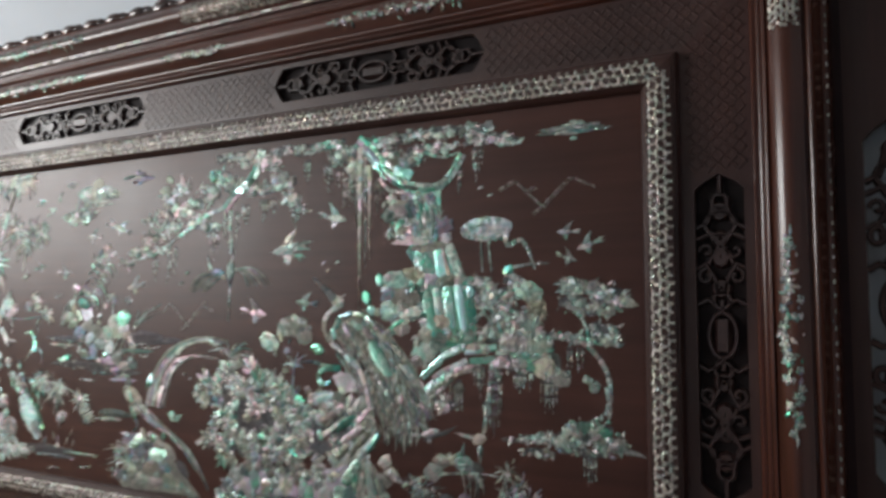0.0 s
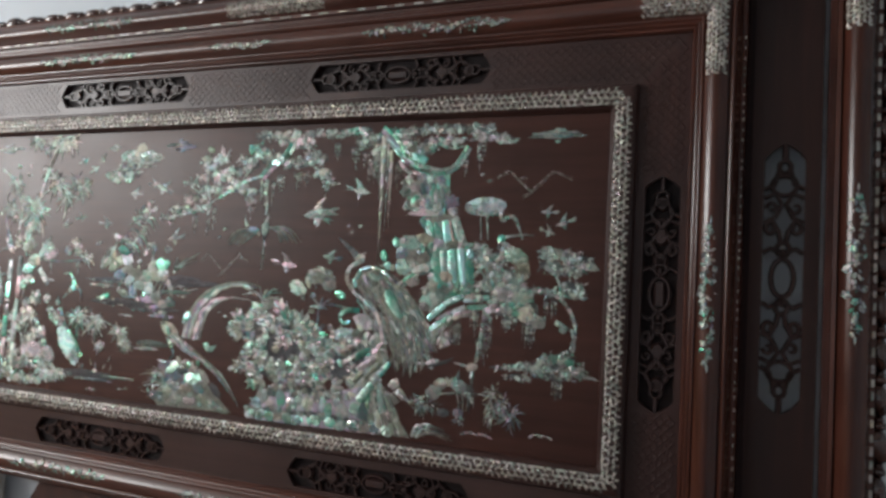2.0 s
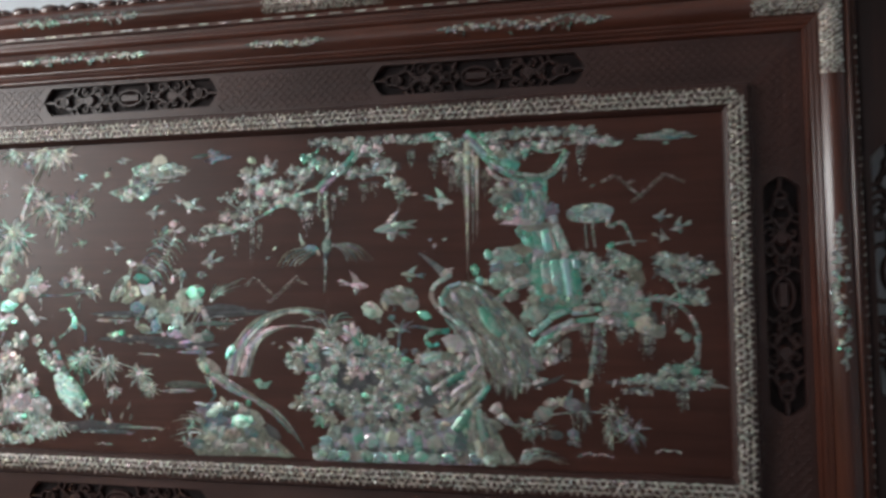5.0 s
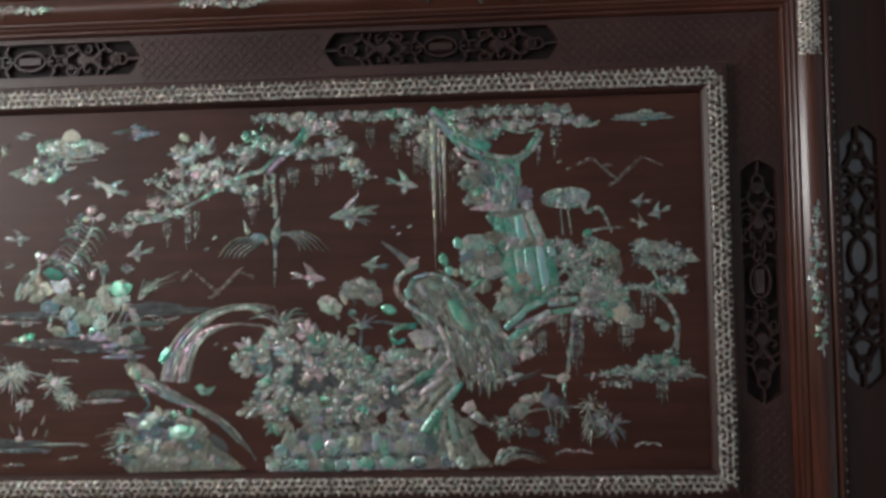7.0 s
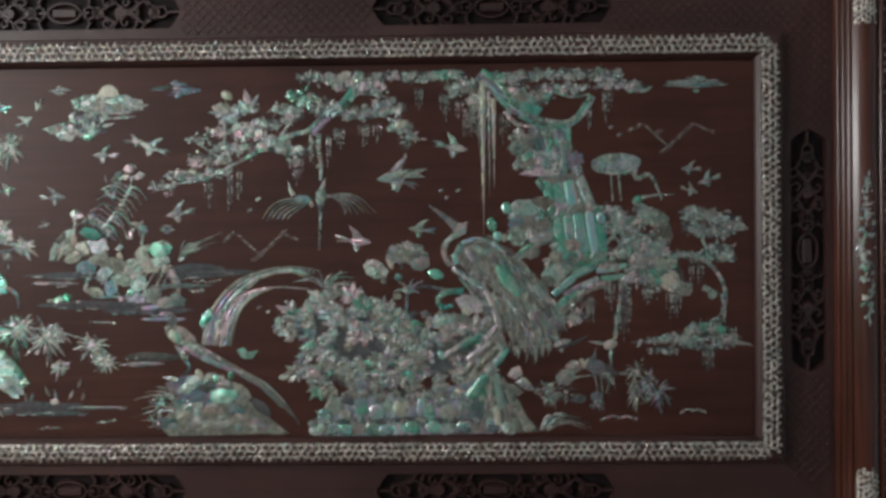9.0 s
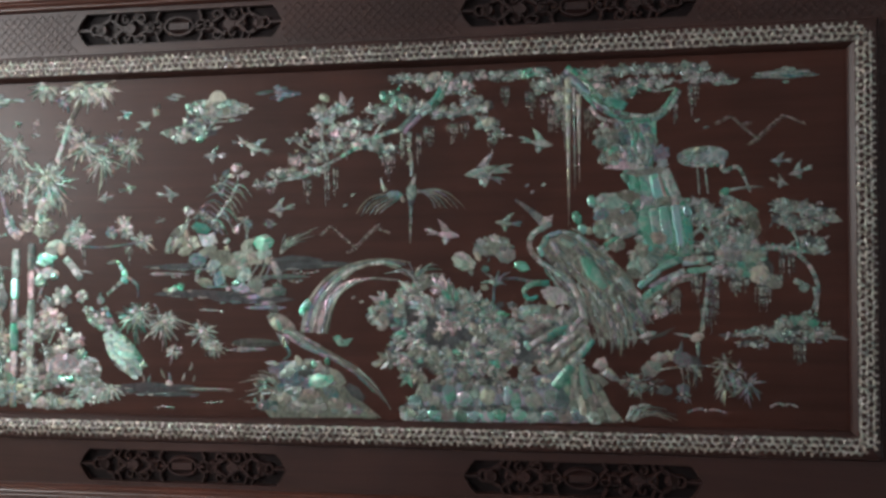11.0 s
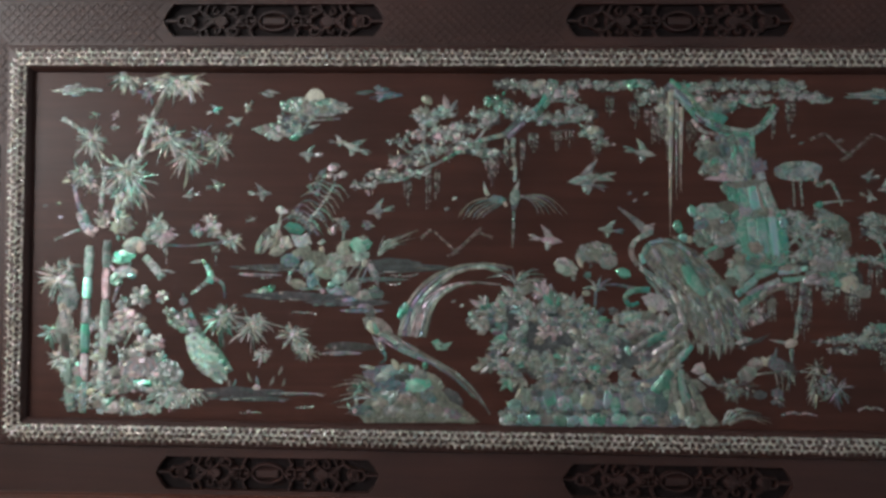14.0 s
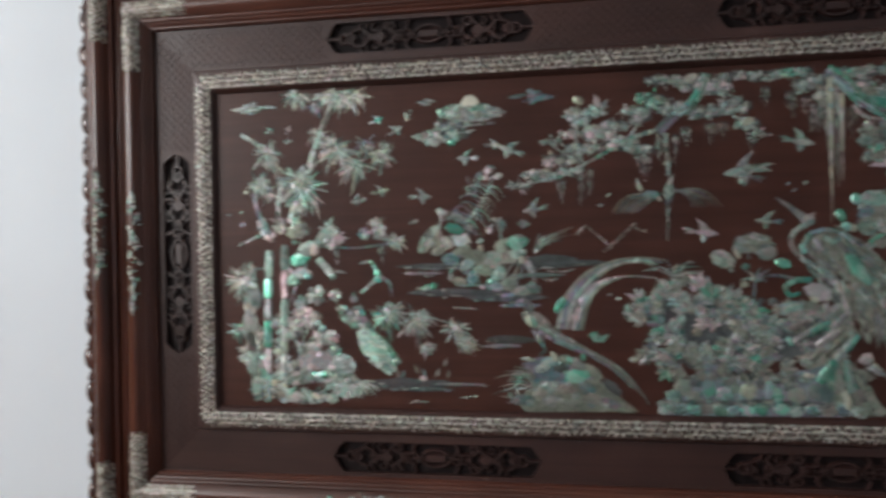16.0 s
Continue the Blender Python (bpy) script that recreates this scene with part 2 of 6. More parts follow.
# ---------------------------------------------------------------- the room
WALL_Y, LEFT, RIGHT, BACK, TOP = 0.13, -3.4, 2.7, -4.8, 2.75
bm = bmesh.new()
box(bm, LEFT - 0.15, RIGHT + 0.15, WALL_Y, WALL_Y + 0.15, 0, TOP)
tagged(part("wall_north", bm, WALL), "white painted wall behind the inlaid panel", "wall", kind="structure")
bm = bmesh.new()
box(bm, RIGHT, RIGHT + 0.15, BACK, WALL_Y, 0, TOP)
tagged(part("wall_east", bm, WALL), "plain white painted side wall", "wall", kind="structure")
bm = bmesh.new()
for y0, y1, z0, z1 in ((BACK, -3.9, 0, TOP), (-1.1, WALL_Y, 0, TOP), (-3.9, -1.1, 0, 1.68), (-3.9, -1.1, 2.68, TOP)):
    box(bm, LEFT - 0.15, LEFT, y0, y1, z0, z1)
tagged(part("wall_west", bm, TAN), "tan painted side wall with a wide window", "wall", kind="structure")
bm = bmesh.new()
box(bm, LEFT - 0.15, RIGHT + 0.15, BACK - 0.15, BACK, 0, TOP)
tagged(part("wall_south", bm, WALL), "plain white painted end wall", "wall", kind="structure")
bm = bmesh.new()
box(bm, LEFT - 0.15, RIGHT + 0.15, BACK - 0.15, WALL_Y + 0.15, -0.1, 0)
tagged(part("floor", bm, FLOOR), "brown wooden floor of the room", "floor", kind="structure")
bm = bmesh.new()
box(bm, LEFT - 0.15, RIGHT + 0.15, BACK - 0.15, WALL_Y + 0.15, TOP, TOP + 0.1)
tagged(part("ceiling", bm, CEILING), "plain white painted ceiling", "ceiling", kind="structure")
bracket = tagged(new("wall_bracket"), "white painted block on the wall under the panel's corner", "wall bracket")
bm = bmesh.new()
box(bm, -1.10, -0.835, 0.002, WALL_Y, 0.70, 0.852, 0.022)
part("bracket_block", bm, JOINERY_WHITE, bracket)
bm = bmesh.new()
box(bm, -1.08, -0.86, 0.03, WALL_Y, 0.672, 0.70, 0.008)
part("bracket_foot", bm, JOINERY_WHITE, bracket)
window = tagged(new("window_1"), "wide white framed window with two clear panes", "window", kind="structure")
bm = bmesh.new()
for y0, y1, z0, z1 in ((-3.9, -3.84, 1.68, 2.68), (-1.16, -1.1, 1.68, 2.68), (-3.84, -1.16, 1.68, 1.74), (-3.84, -1.16, 2.62, 2.68), (-2.52, -2.48, 1.74, 2.62)):
    box(bm, LEFT - 0.11, LEFT - 0.05, y0, y1, z0, z1)
part("window_frame", bm, JOINERY, window)
for y0, y1 in ((-3.84, -2.52), (-2.48, -1.16)):
    bm = bmesh.new()
    box(bm, LEFT - 0.085, LEFT - 0.079, y0, y1, 1.74, 2.62)
    part("pane", bm, GLASS, window).visible_shadow = False

# ---------------------------------------------------------------- the inlaid panel: boards and mouldings
CX, CZ, HW, HH = 0.0, 1.435, 0.85, 0.333
IZ = 1.438  # height of the inlay drawing's middle
panel = tagged(new("inlaid_picture_panel"), "large dark rosewood panel inlaid with mother-of-pearl trees and birds", "decorative panel")


def rail(name, side, profile, mat, label="", w=HW, h=HH, cx=CX, cz=CZ, smooth=True):
    """One mitred side of a rectangular frame: profile rows of (outward, y) from the inner edge of a w by h half-size opening."""
    verts, faces = [], []
    for end in (-1, 1):
        for o, y in profile:
            if side in ("top", "bottom"):
                verts.append((cx + end * (w + o), y, cz + (1 if side == "top" else -1) * (h + o)))
            else:
                verts.append((cx + (1 if side == "right" else -1) * (w + o), y, cz + end * (h + o)))
    n = len(profile)
    for k in range(n - 1):
        faces.append((k, k + 1, n + k + 1, n + k))
    faces += [tuple(range(n)), tuple(range(2 * n - 1, n - 1, -1)), (n - 1, 0, n, 2 * n - 1)]
    bm = bmesh.new()
    vs = [bm.verts.new(v) for v in verts]
    for f in faces:
        bm.faces.new([vs[i] for i in f])
    ob = part(name, bm, mat, panel, label)
    if smooth:
        ob.data.set_sharp_from_angle(angle=radians(38))
        ob.data.polygons.foreach_set("use_smooth", [True] * len(ob.data.polygons))
    return ob


def arc(o0, y0, o1, y1, rise, n=7):
    """A rounded run of a profile, from one point to another."""
    out = []
    for k in range(n + 1):
        f = k / n
        out.append((o0 + (o1 - o0) * f, y0 + (y1 - y0) * f - rise * math.sin(math.pi * f)))
    return out


SIDES = ("top", "bottom", "left", "right")
bm = bmesh.new()
box(bm, -HW - 0.02, HW + 0.02, 0.0, 0.02, CZ - HH - 0.02, CZ + HH + 0.02)
part("field_board", bm, FIELD, panel, "dark reddish brown lacquered field")
bm = bmesh.new()
box(bm, -1.1, 1.1, 0.03, 0.045, CZ - 0.57, CZ + 0.57)
part("back_board", bm, BACKING, panel)
# shallow board in the cartouche openings; its dark colour stands in for deep shade
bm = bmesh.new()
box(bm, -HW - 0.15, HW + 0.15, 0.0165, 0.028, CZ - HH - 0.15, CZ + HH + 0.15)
part("cartouche_ground", bm, SHADED_GROUND, panel, "ground behind the carved scrolls, coloured dark for recess shade")

BORDER = [(0.0, 0.003), (0.0, -0.004), (0.003, -0.008), (0.009, -0.0135)] + arc(0.011, -0.013, 0.044, -0.013, 0.003, 6) + [(0.0445, -0.0105)] + arc(0.045, -0.0105, 0.050, -0.006, 0.002, 4) + [(0.051, 0.006)]
RIBS = [(0.143, 0.012), (0.143, 0.0)] + arc(0.1435, -0.002, 0.150, -0.006, 0.003, 4) + arc(0.1505, -0.006, 0.157, -0.012, 0.003, 4) + arc(0.1575, -0.012, 0.164, -0.018, 0.002, 4) + [(0.165, -0.014)]
ROUND = RIBS + arc(0.167, -0.017, 0.207, -0.022, 0.0102, 12) + [(0.2082, -0.016), (0.2095, -0.016)] + arc(0.210, -0.018, 0.221, -0.016, 0.006, 7) + [(0.2215, -0.012), (0.228, 0.0)] + arc(0.229, 0.002, 0.238, 0.008, 0.003, 4) + [(0.240, 0.03)]
OUTER = [(0.242, 0.06), (0.242, 0.022), (0.252, 0.022), (0.253, 0.012), (0.2595, 0.010), (0.2605, 0.016)] + arc(0.261, 0.016, 0.312, 0.014, 0.022, 10) + [(0.314, 0.02), (0.322, 0.022), (0.323, 0.075)]
for side in SIDES:
    grain = WOOD_X if side in ("top", "bottom") else WOOD_Z
    rail("border_rail", side, BORDER, BAND_X if side in ("top", "bottom") else BAND_Z)
    rail("moulding_rail", side, ROUND, grain)
SPREAD = 0.064  # the outer frame reaches further past one side, where the pierced strip stands
for side in ("top", "left", "right"):
    rail("outer_moulding_rail", side, OUTER, WOOD_X if side == "top" else WOOD_Z, w=HW + SPREAD, cx=CX + SPREAD)


def outline(cx, cz, half, wide, upright, tip=0.021):
    """The long cartouche with pointed, stepped ends."""
    pts = [(half, 0), (half - tip * 0.5, wide * 0.62), (half - tip, wide), (-half + tip, wide), (-half + tip * 0.5, wide * 0.62), (-half, 0),
           (-half + tip * 0.5, -wide * 0.62), (-half + tip, -wide), (half - tip, -wide), (half - tip * 0.5, -wide * 0.62)]
    return [(cx - q, cz + p) if upright else (cx + p, cz + q) for p, q in pts]


def pierced_board(name, outer, holes, y0, y1, mat, label=""):
    bm = bmesh.new()
    edges = []
    for loop in [outer] + holes:
        vs = [bm.verts.new((x, y0, z)) for x, z in loop]
        edges += [bm.edges.new((vs[k], vs[(k + 1) % len(vs)])) for k in range(len(vs))]
    got = bmesh.ops.triangle_fill(bm, edges=edges, use_beauty=True, use_dissolve=False)
    faces = [g for g in got["geom"] if isinstance(g, bmesh.types.BMFace)]
    more = bmesh.ops.extrude_face_region(bm, geom=faces)
    bmesh.ops.translate(bm, verts=[g for g in more["geom"] if isinstance(g, bmesh.types.BMVert)], vec=(0, y1 - y0, 0))
    return part(name, bm, mat, panel, label)


def ribbon(verts, faces, pts, width, y, high, closed=False):
    """A carved scroll line: a low ridge along points (x, z)."""
    n = len(pts)
    start = len(verts)
    for k, (x, z) in enumerate(pts):
        a, b = pts[(k - 1) % n if closed else max(k - 1, 0)], pts[(k + 1) % n if closed else min(k + 1, n - 1)]
        dx, dz = b[0] - a[0], b[1] - a[1]
        d = math.hypot(dx, dz) or 1
        nx, nz = -dz / d * width / 2, dx / d * width / 2
        verts += [(x + nx, y, z + nz), (x + nx * 0.5, y - high, z + nz * 0.5), (x - nx * 0.5, y - high, z - nz * 0.5), (x - nx, y, z - nz)]
    for k in range(n if closed else n - 1):
        a, b = start + 4 * k, start + 4 * ((k + 1) % n)
        faces += [(a + j, a + j + 1, b + j + 1, b + j) for j in range(3)] + [(a + 3, a, b, b + 3)]
    if not closed:
        a, b = start, start + 4 * (n - 1)
        faces += [(a + 3, a + 2, a + 1, a), (b, b + 1, b + 2, b + 3)]


def spiral(cx, cz, r, turns, a0, hand, n=16):
    return [(cx + r * (1 - 0.75 * k / n) * math.cos(a0 + hand * turns * 2 * math.pi * k / n), cz + r * (1 - 0.75 * k / n) * math.sin(a0 + hand * turns * 2 * math.pi * k / n)) for k in range(n + 1)]


def scrollwork(name, cx, cz, half, wide, upright, y, high, mat, thick=0.0066, full=True):
    """Openwork inside a cartouche: an oval in the middle, knots, leafy spirals and ring ends."""
    verts, faces = [], []
    lines = []
    oval = [(0.030 * math.cos(a * math.pi / 10), wide * 0.56 * math.sin(a * math.pi / 10)) for a in range(20)]
    lines.append((oval, True, thick))
    for s in (-1, 1):
        lines.append(([(s * 0.030, 0), (s * 0.046, 0)], False, thick * 1.3))
        lines.append(([(s * 0.046 + 0.011 * math.cos(a * math.pi / 5), 0.011 * math.sin(a * math.pi / 5)) for a in range(10)], True, thick))
        for q in (-1, 1):
            lines.append(([(s * 0.042, q * 0.008), (s * 0.047, q * wide * 0.6), (s * 0.040, q * wide)], False, thick))
            lines.append(([(s * 0.056, q * 0.004), (s * 0.075, q * wide * 0.25), (s * 0.095, q * wide * 0.62), (s * 0.088, q * wide)], False, thick))
            lines.append((spiral(s * 0.078, q * wide * 0.60, wide * 0.34, 1.0, 0 if s > 0 else math.pi, s * q), False, thick * 0.9))
            lines.append(([(s * 0.095, q * wide * 0.5), (s * 0.118, q * wide * 0.1), (s * 0.135, q * wide * 0.45), (s * 0.128, q * wide)], False, thick))
            lines.append((spiral(s * 0.112, q * wide * 0.58, wide * 0.3, 0.9, math.pi / 2, -s * q), False, thick * 0.8))
            lines.append(([(s * 0.142, q * wide), (s * 0.150, q * wide * 0.5), (s * 0.172, q * wide * 0.28)], False, thick))
        lines.append(([(s * (0.148 + 0.016 * math.cos(a * math.pi / 7)), wide * 0.62 * math.sin(a * math.pi / 7)) for a in range(14)], True, thick))
        lines.append(([(s * 0.178 + 0.010 * math.cos(a * math.pi / 5), 0.010 * math.sin(a * math.pi / 5)) for a in range(10)], True, thick))
        lines.append(([(s * 0.188, 0), (s * half, 0)], False, thick * 1.2))
        lines.append(([(s * 0.164, 0), (s * 0.170, 0)], False, thick * 1.2))
        for c, rp, rq in () if not full else ((0.062, 0.014, 0.42), (0.104, 0.016, 0.34), (0.128, 0.012, 0.38), (0.165, 0.014, 0.36)):
            lines.append(([(s * c + 0.5 * rp * math.cos(a * math.pi / 5), 0.5 * wide * rq * math.sin(a * math.pi / 5)) for a in range(10)], True, 1.1 * rp))
    if full:
        lines.append(([(-0.021, 0), (-0.012, 0), (0.012, 0), (0.021, 0)], False, wide * 0.8))
    f = half / 0.215
    for pts, closed, t in lines:
        pts = [(p * f, q) for p, q in pts]
        ribbon(verts, faces, [(cx - q, cz + p) if upright else (cx + p, cz + q) for p, q in pts], t, y, high, closed)
    return tagged(linked(name, verts, faces, mat, panel), kind="stuff")


# the carved band with its cartouches, and the lattice cut between them
I, O = 0.0505, 0.1445
MID = 0.1025


def trapezoid(side):
    s = -1 if side in ("bottom", "left") else 1
    if side in ("top", "bottom"):
        return [(-(HW + I), CZ + s * (HH + I)), (HW + I, CZ + s * (HH + I)), (HW + O, CZ + s * (HH + O)), (-(HW + O), CZ + s * (HH + O))]
    return [(s * (HW + I), CZ - HH - I), (s * (HW + I), CZ + HH + I), (s * (HW + O), CZ + HH + O), (s * (HW + O), CZ - HH - O)]


def lattice(side, holes, mat):
    """Crossing ridges over the band, left out at the cartouches."""
    verts, faces = [], []
    flat = side in ("top", "bottom")
    s = -1 if side in ("bottom", "left") else 1
    length = (HW if flat else HH) + I
    lo, hi, step = I + 0.009, O - 0.008, 0.0185
    wide = hi - lo
    k = -length - wide
    while k < length + wide:
        for lean in (-1, 1):
            for j in range(6):
                a, b = j / 6, (j + 1) / 6
                p0 = k + (a * wide if lean > 0 else wide - a * wide)
                p1 = k + (b * wide if lean > 0 else wide - b * wide)
                q0, q1 = lo + a * wide, lo + b * wide
                mid = (p0 + p1) / 2
                if abs(mid) > length + (q0 + q1) / 2 - I - 0.006 or any(abs(mid - c) < half + 0.004 for c, half in holes):
                    continue
                place = [((p, s * (HH + q) + CZ) if flat else (s * (HW + q), CZ + p)) for p, q in ((p0, q0), (p1, q1))]
                ribbon(verts, faces, place, 0.0048, 0.0042, 0.0011)
        k += step
    return tagged(linked("lattice_carving", verts, faces, mat, panel), kind="stuff")


for side in SIDES:
    flat = side in ("top", "bottom")
    s = -1 if side in ("bottom", "left") else 1
    mat = BAND_X if flat else BAND_Z
    spots = [(-0.388, 0.215), (0.388, 0.215)] if flat else [(-0.007, 0.217)]
    holes = [outline(p, CZ + s * (HH + MID), half, 0.0315, False) if flat else outline(s * (HW + MID - 0.003), CZ + p, half, 0.0315, True) for p, half in spots]
    pierced_board("band_board", trapezoid(side), holes, 0.004, 0.026, mat)
    if side != "bottom":
        lattice(side, spots, mat)
    for p, half in spots:
        if flat:
            scrollwork("scroll_carving", p, CZ + s * (HH + MID), half, 0.0315, False, 0.0168, 0.0085, SCROLL)
        else:
            scrollwork("scroll_carving", s * (HW + MID - 0.003), CZ + p, half, 0.0315, True, 0.0168, 0.0085, SCROLL)

# the pierced strip beside the panel, open to the wall behind
pierced_board("pierced_strip", [(1.085, 0.80), (1.215, 0.80), (1.215, 2.02), (1.085, 2.02)], [outline(1.156, 1.468, 0.246, 0.034, True, 0.03)], 0.066, 0.084, STRIP, "dark pierced strip with open scrollwork")
scrollwork("scroll_carving", 1.156, 1.468, 0.246, 0.034, True, 0.082, 0.012, STRIP, 0.0098, False)


def rope(name, x0, z0, x1, z1, bead, y, mat):
    """A carved rope edge: leaning, swollen beads with small balls between."""
    verts, faces = [], []
    length = math.hypot(x1 - x0, z1 - z0)
    n = int(length / bead)
    ux, uz = (x1 - x0) / length, (z1 - z0) / length
    for k in range(n):
        for c, ra, rb, lean in ((k + 0.36, bead * 0.38, 0.0145, 0.35), (k + 0.80, bead * 0.11, 0.0120, 0.0), (k + 0.93, bead * 0.07, 0.008, 0.0)):
            s = len(verts)
            big = 1.35 if (k % 9 == 4 and lean) else 1.0
            for i in range(6):
                f = -1 + 2 * i / 5
                rr = math.sqrt(max(0.04, 1 - f * f))
                for j in range(8):
                    a = 2 * math.pi * j / 8
                    q, d = rb * big * rr * math.cos(a), rb * rr * math.sin(a)
                    p = c * bead + ra * f + lean * q
                    verts.append((x0 + ux * p - uz * q, y - d, z0 + uz * p + ux * q))
            faces += [(s + 8 * i + j, s + 8 * i + (j + 1) % 8, s + 8 * i + 8 + (j + 1) % 8, s + 8 * i + 8 + j) for i in range(5) for j in range(8)]
            faces += [tuple(range(s + 7, s - 1, -1)), tuple(range(s + 40, s + 48))]
    return linked(name, verts, faces, mat, panel, smooth=True)


OX0, OX1, OZ0, OZ1 = CX + SPREAD - (HW + SPREAD + 0.331), CX + SPREAD + HW + SPREAD + 0.331, CZ - HH - 0.24, CZ + HH + 0.331
rope("rope_edge", OX0, OZ1, OX1, OZ1, 0.076, 0.035, ROPE)
rope("rope_edge", OX0, OZ0, OX0, OZ1, 0.076, 0.035, ROPE)
rope("rope_edge", OX1, OZ0, OX1, OZ1, 0.076, 0.035, ROPE)
bm = bmesh.new()
box(bm, OX0, OX1, 0.045, 0.075, OZ1 - 0.03, OZ1)
box(bm, OX0, OX0 + 0.03, 0.045, 0.075, OZ0, OZ1 - 0.03)
box(bm, OX1 - 0.03, OX1, 0.045, 0.075, OZ0, OZ1 - 0.03)
part("edge_backing", bm, BACKING, panel)

# ---------------------------------------------------------------- mother-of-pearl inlay
MM = 0.001
rng = random.Random(7)
SHELLS = [PEARL, GREEN, ROSE, BLUE, PALE, NET, LINE, GLOW, TAUPE, DULL, MOON, VIOLET]
P, G, R, B, W, N = range(6)
V, T, D, M, L = 7, 8, 9, 10, 11


class Inlay:
    """One motif, as thin, slightly domed shell pieces on the field; places in millimetres from the field's centre."""

    def __init__(self, name, label=""):
        self.name, self.label, self.verts, self.faces, self.mats, self.single = name, label, [], [], [], []
        self.lift = 0.0

    def piece(self, pts, tone=P, high=1.0, own=False, tilt=0.16, rim=True, low=False):
        """A shell piece with the outline pts, its rim bevelled and its face leaning a little."""
        n = len(pts)
        cx, cz = sum(p[0] for p in pts) / n, sum(p[1] for p in pts) / n
        ax, az = rng.uniform(-tilt, tilt), rng.uniform(-tilt, tilt)
        span = max(max(abs(p[0] - cx), abs(p[1] - cz)) for p in pts)
        high = 0.3 * high + self.lift + rng.uniform(0, 0.06)
        rise = min(1.2, 0.09 * span)
        inset = max(0.78, 1 - (0.9 if rim else 0.25) / max(span, 0.1))
        self.lift = (self.lift + 0.07) % 0.62
        if low:
            high, rise, ax, az = rng.uniform(0.05, 0.2), 0.05, 0, 0
        if span > 10 and not low and len(self.single) < 70:
            own = True
        vs = [(p[0] * MM, 0.0005, IZ + p[1] * MM) for p in pts]
        for p in pts:
            x, z = cx + (p[0] - cx) * inset, cz + (p[1] - cz) * inset
            y = high + max(-0.2, min(0.2, ax * (x - cx) + az * (z - cz)))
            vs.append((x * MM, -y * MM, IZ + z * MM))
        vs.append((cx * MM, -(high + rise) * MM, IZ + cz * MM))
        fs = [(k, (k + 1) % n, n + (k + 1) % n, n + k) for k in range(n)] + [(n + k, n + (k + 1) % n, 2 * n) for k in range(n)]
        turn = sum(pts[k][0] * pts[(k + 1) % n][1] - pts[(k + 1) % n][0] * pts[k][1] for k in range(n))
        if turn < 0:
            fs = [f[::-1] for f in fs]
        if own:
            self.single.append((vs, fs, [1 if rim else 0] * n + [0] * n, tone))
            return
        s = len(self.verts)
        self.verts += vs
        self.faces += [tuple(i + s for i in f) for f in fs]
        self.mats += [6 if rim else tone] * n + [tone] * n

    def done(self):
        if self.verts:
            ob = tagged(linked(self.name, self.verts, self.faces, SHELLS, panel, self.label, self.mats), kind="stuff" if len(self.faces) > 60 else "")
        else:
            vs, fs, rims, tone = self.single.pop(0)
            ob = linked(self.name, vs, fs, [SHELLS[tone], LINE], panel, self.label, rims)
        for vs, fs, rims, tone in self.single:
            rounded = tone < 0
            linked("shell_piece", vs, fs, [SHELLS[-tone - 1 if rounded else tone], LINE], ob, face_mats=rims, smooth=rounded)
        return ob

    # shapes
    def dome(self, u, v, ru, rv, ang=0, tone=G, rise=1.3, square=0.0):
        """A rounded, polished pebble of shell, as a piece of its own."""
        c, s = math.cos(radians(ang)), math.sin(radians(ang))
        vs, fs, n = [], [], 12
        wobble = [1 + rng.uniform(-0.08, 0.08) + square * abs(math.sin(4 * math.pi * k / n)) for k in range(n)]
        for f, h in ((1, 0), (0.9, 0.55), (0.68, 0.85), (0.36, 0.97)):
            for k in range(n):
                q = 2 * math.pi * k / n
                x, z = ru * f * wobble[k] * math.cos(q), rv * f * wobble[k] * math.sin(q)
                vs.append(((u + x * c - z * s) * MM, -(0.3 + h * rise) * MM if h else 0.0005, IZ + (v + x * s + z * c) * MM))
        vs.append((u * MM, -(0.3 + rise) * MM, IZ + v * MM))
        for i in range(3):
            fs += [(n * i + k, n * i + (k + 1) % n, n * i + n + (k + 1) % n, n * i + n + k) for k in range(n)]
        fs += [(3 * n + k, 3 * n + (k + 1) % n, 4 * n) for k in range(n)]
        self.single.append((vs, fs, [0] * len(fs), -tone - 1))

    def bar(self, a, b, w0, w1, tone=V, rise=1.7):
        """A half-round slip of shell between two points."""
        dx, dz = b[0] - a[0], b[1] - a[1]
        d = math.hypot(dx, dz)
        nx, nz = -dz / d, dx / d
        vs, fs, m, rows = [], [], 7, 6
        for i in range(rows):
            f = i / (rows - 1)
            w = (w0 + (w1 - w0) * f) / 2 * (0.8 if i in (0, rows - 1) else 1.0)
            bow = rng.uniform(-0.6, 0.6)
            for j in range(m):
                q = math.pi * j / (m - 1)
                vs.append(((a[0] + dx * f + nx * (w * math.cos(q) + bow)) * MM, (0.0005 if j in (0, m - 1) else -(0.3 + rise * math.sin(q) * (0.5 if i in (0, rows - 1) else 1)) * MM), IZ + (a[1] + dz * f + nz * (w * math.cos(q) + bow)) * MM))
        for i in range(rows - 1):
            fs += [(i * m + j, i * m + m + j, i * m + m + j + 1, i * m + j + 1) for j in range(m - 1)]
        self.single.append((vs, fs, [0] * len(fs), -tone - 1))

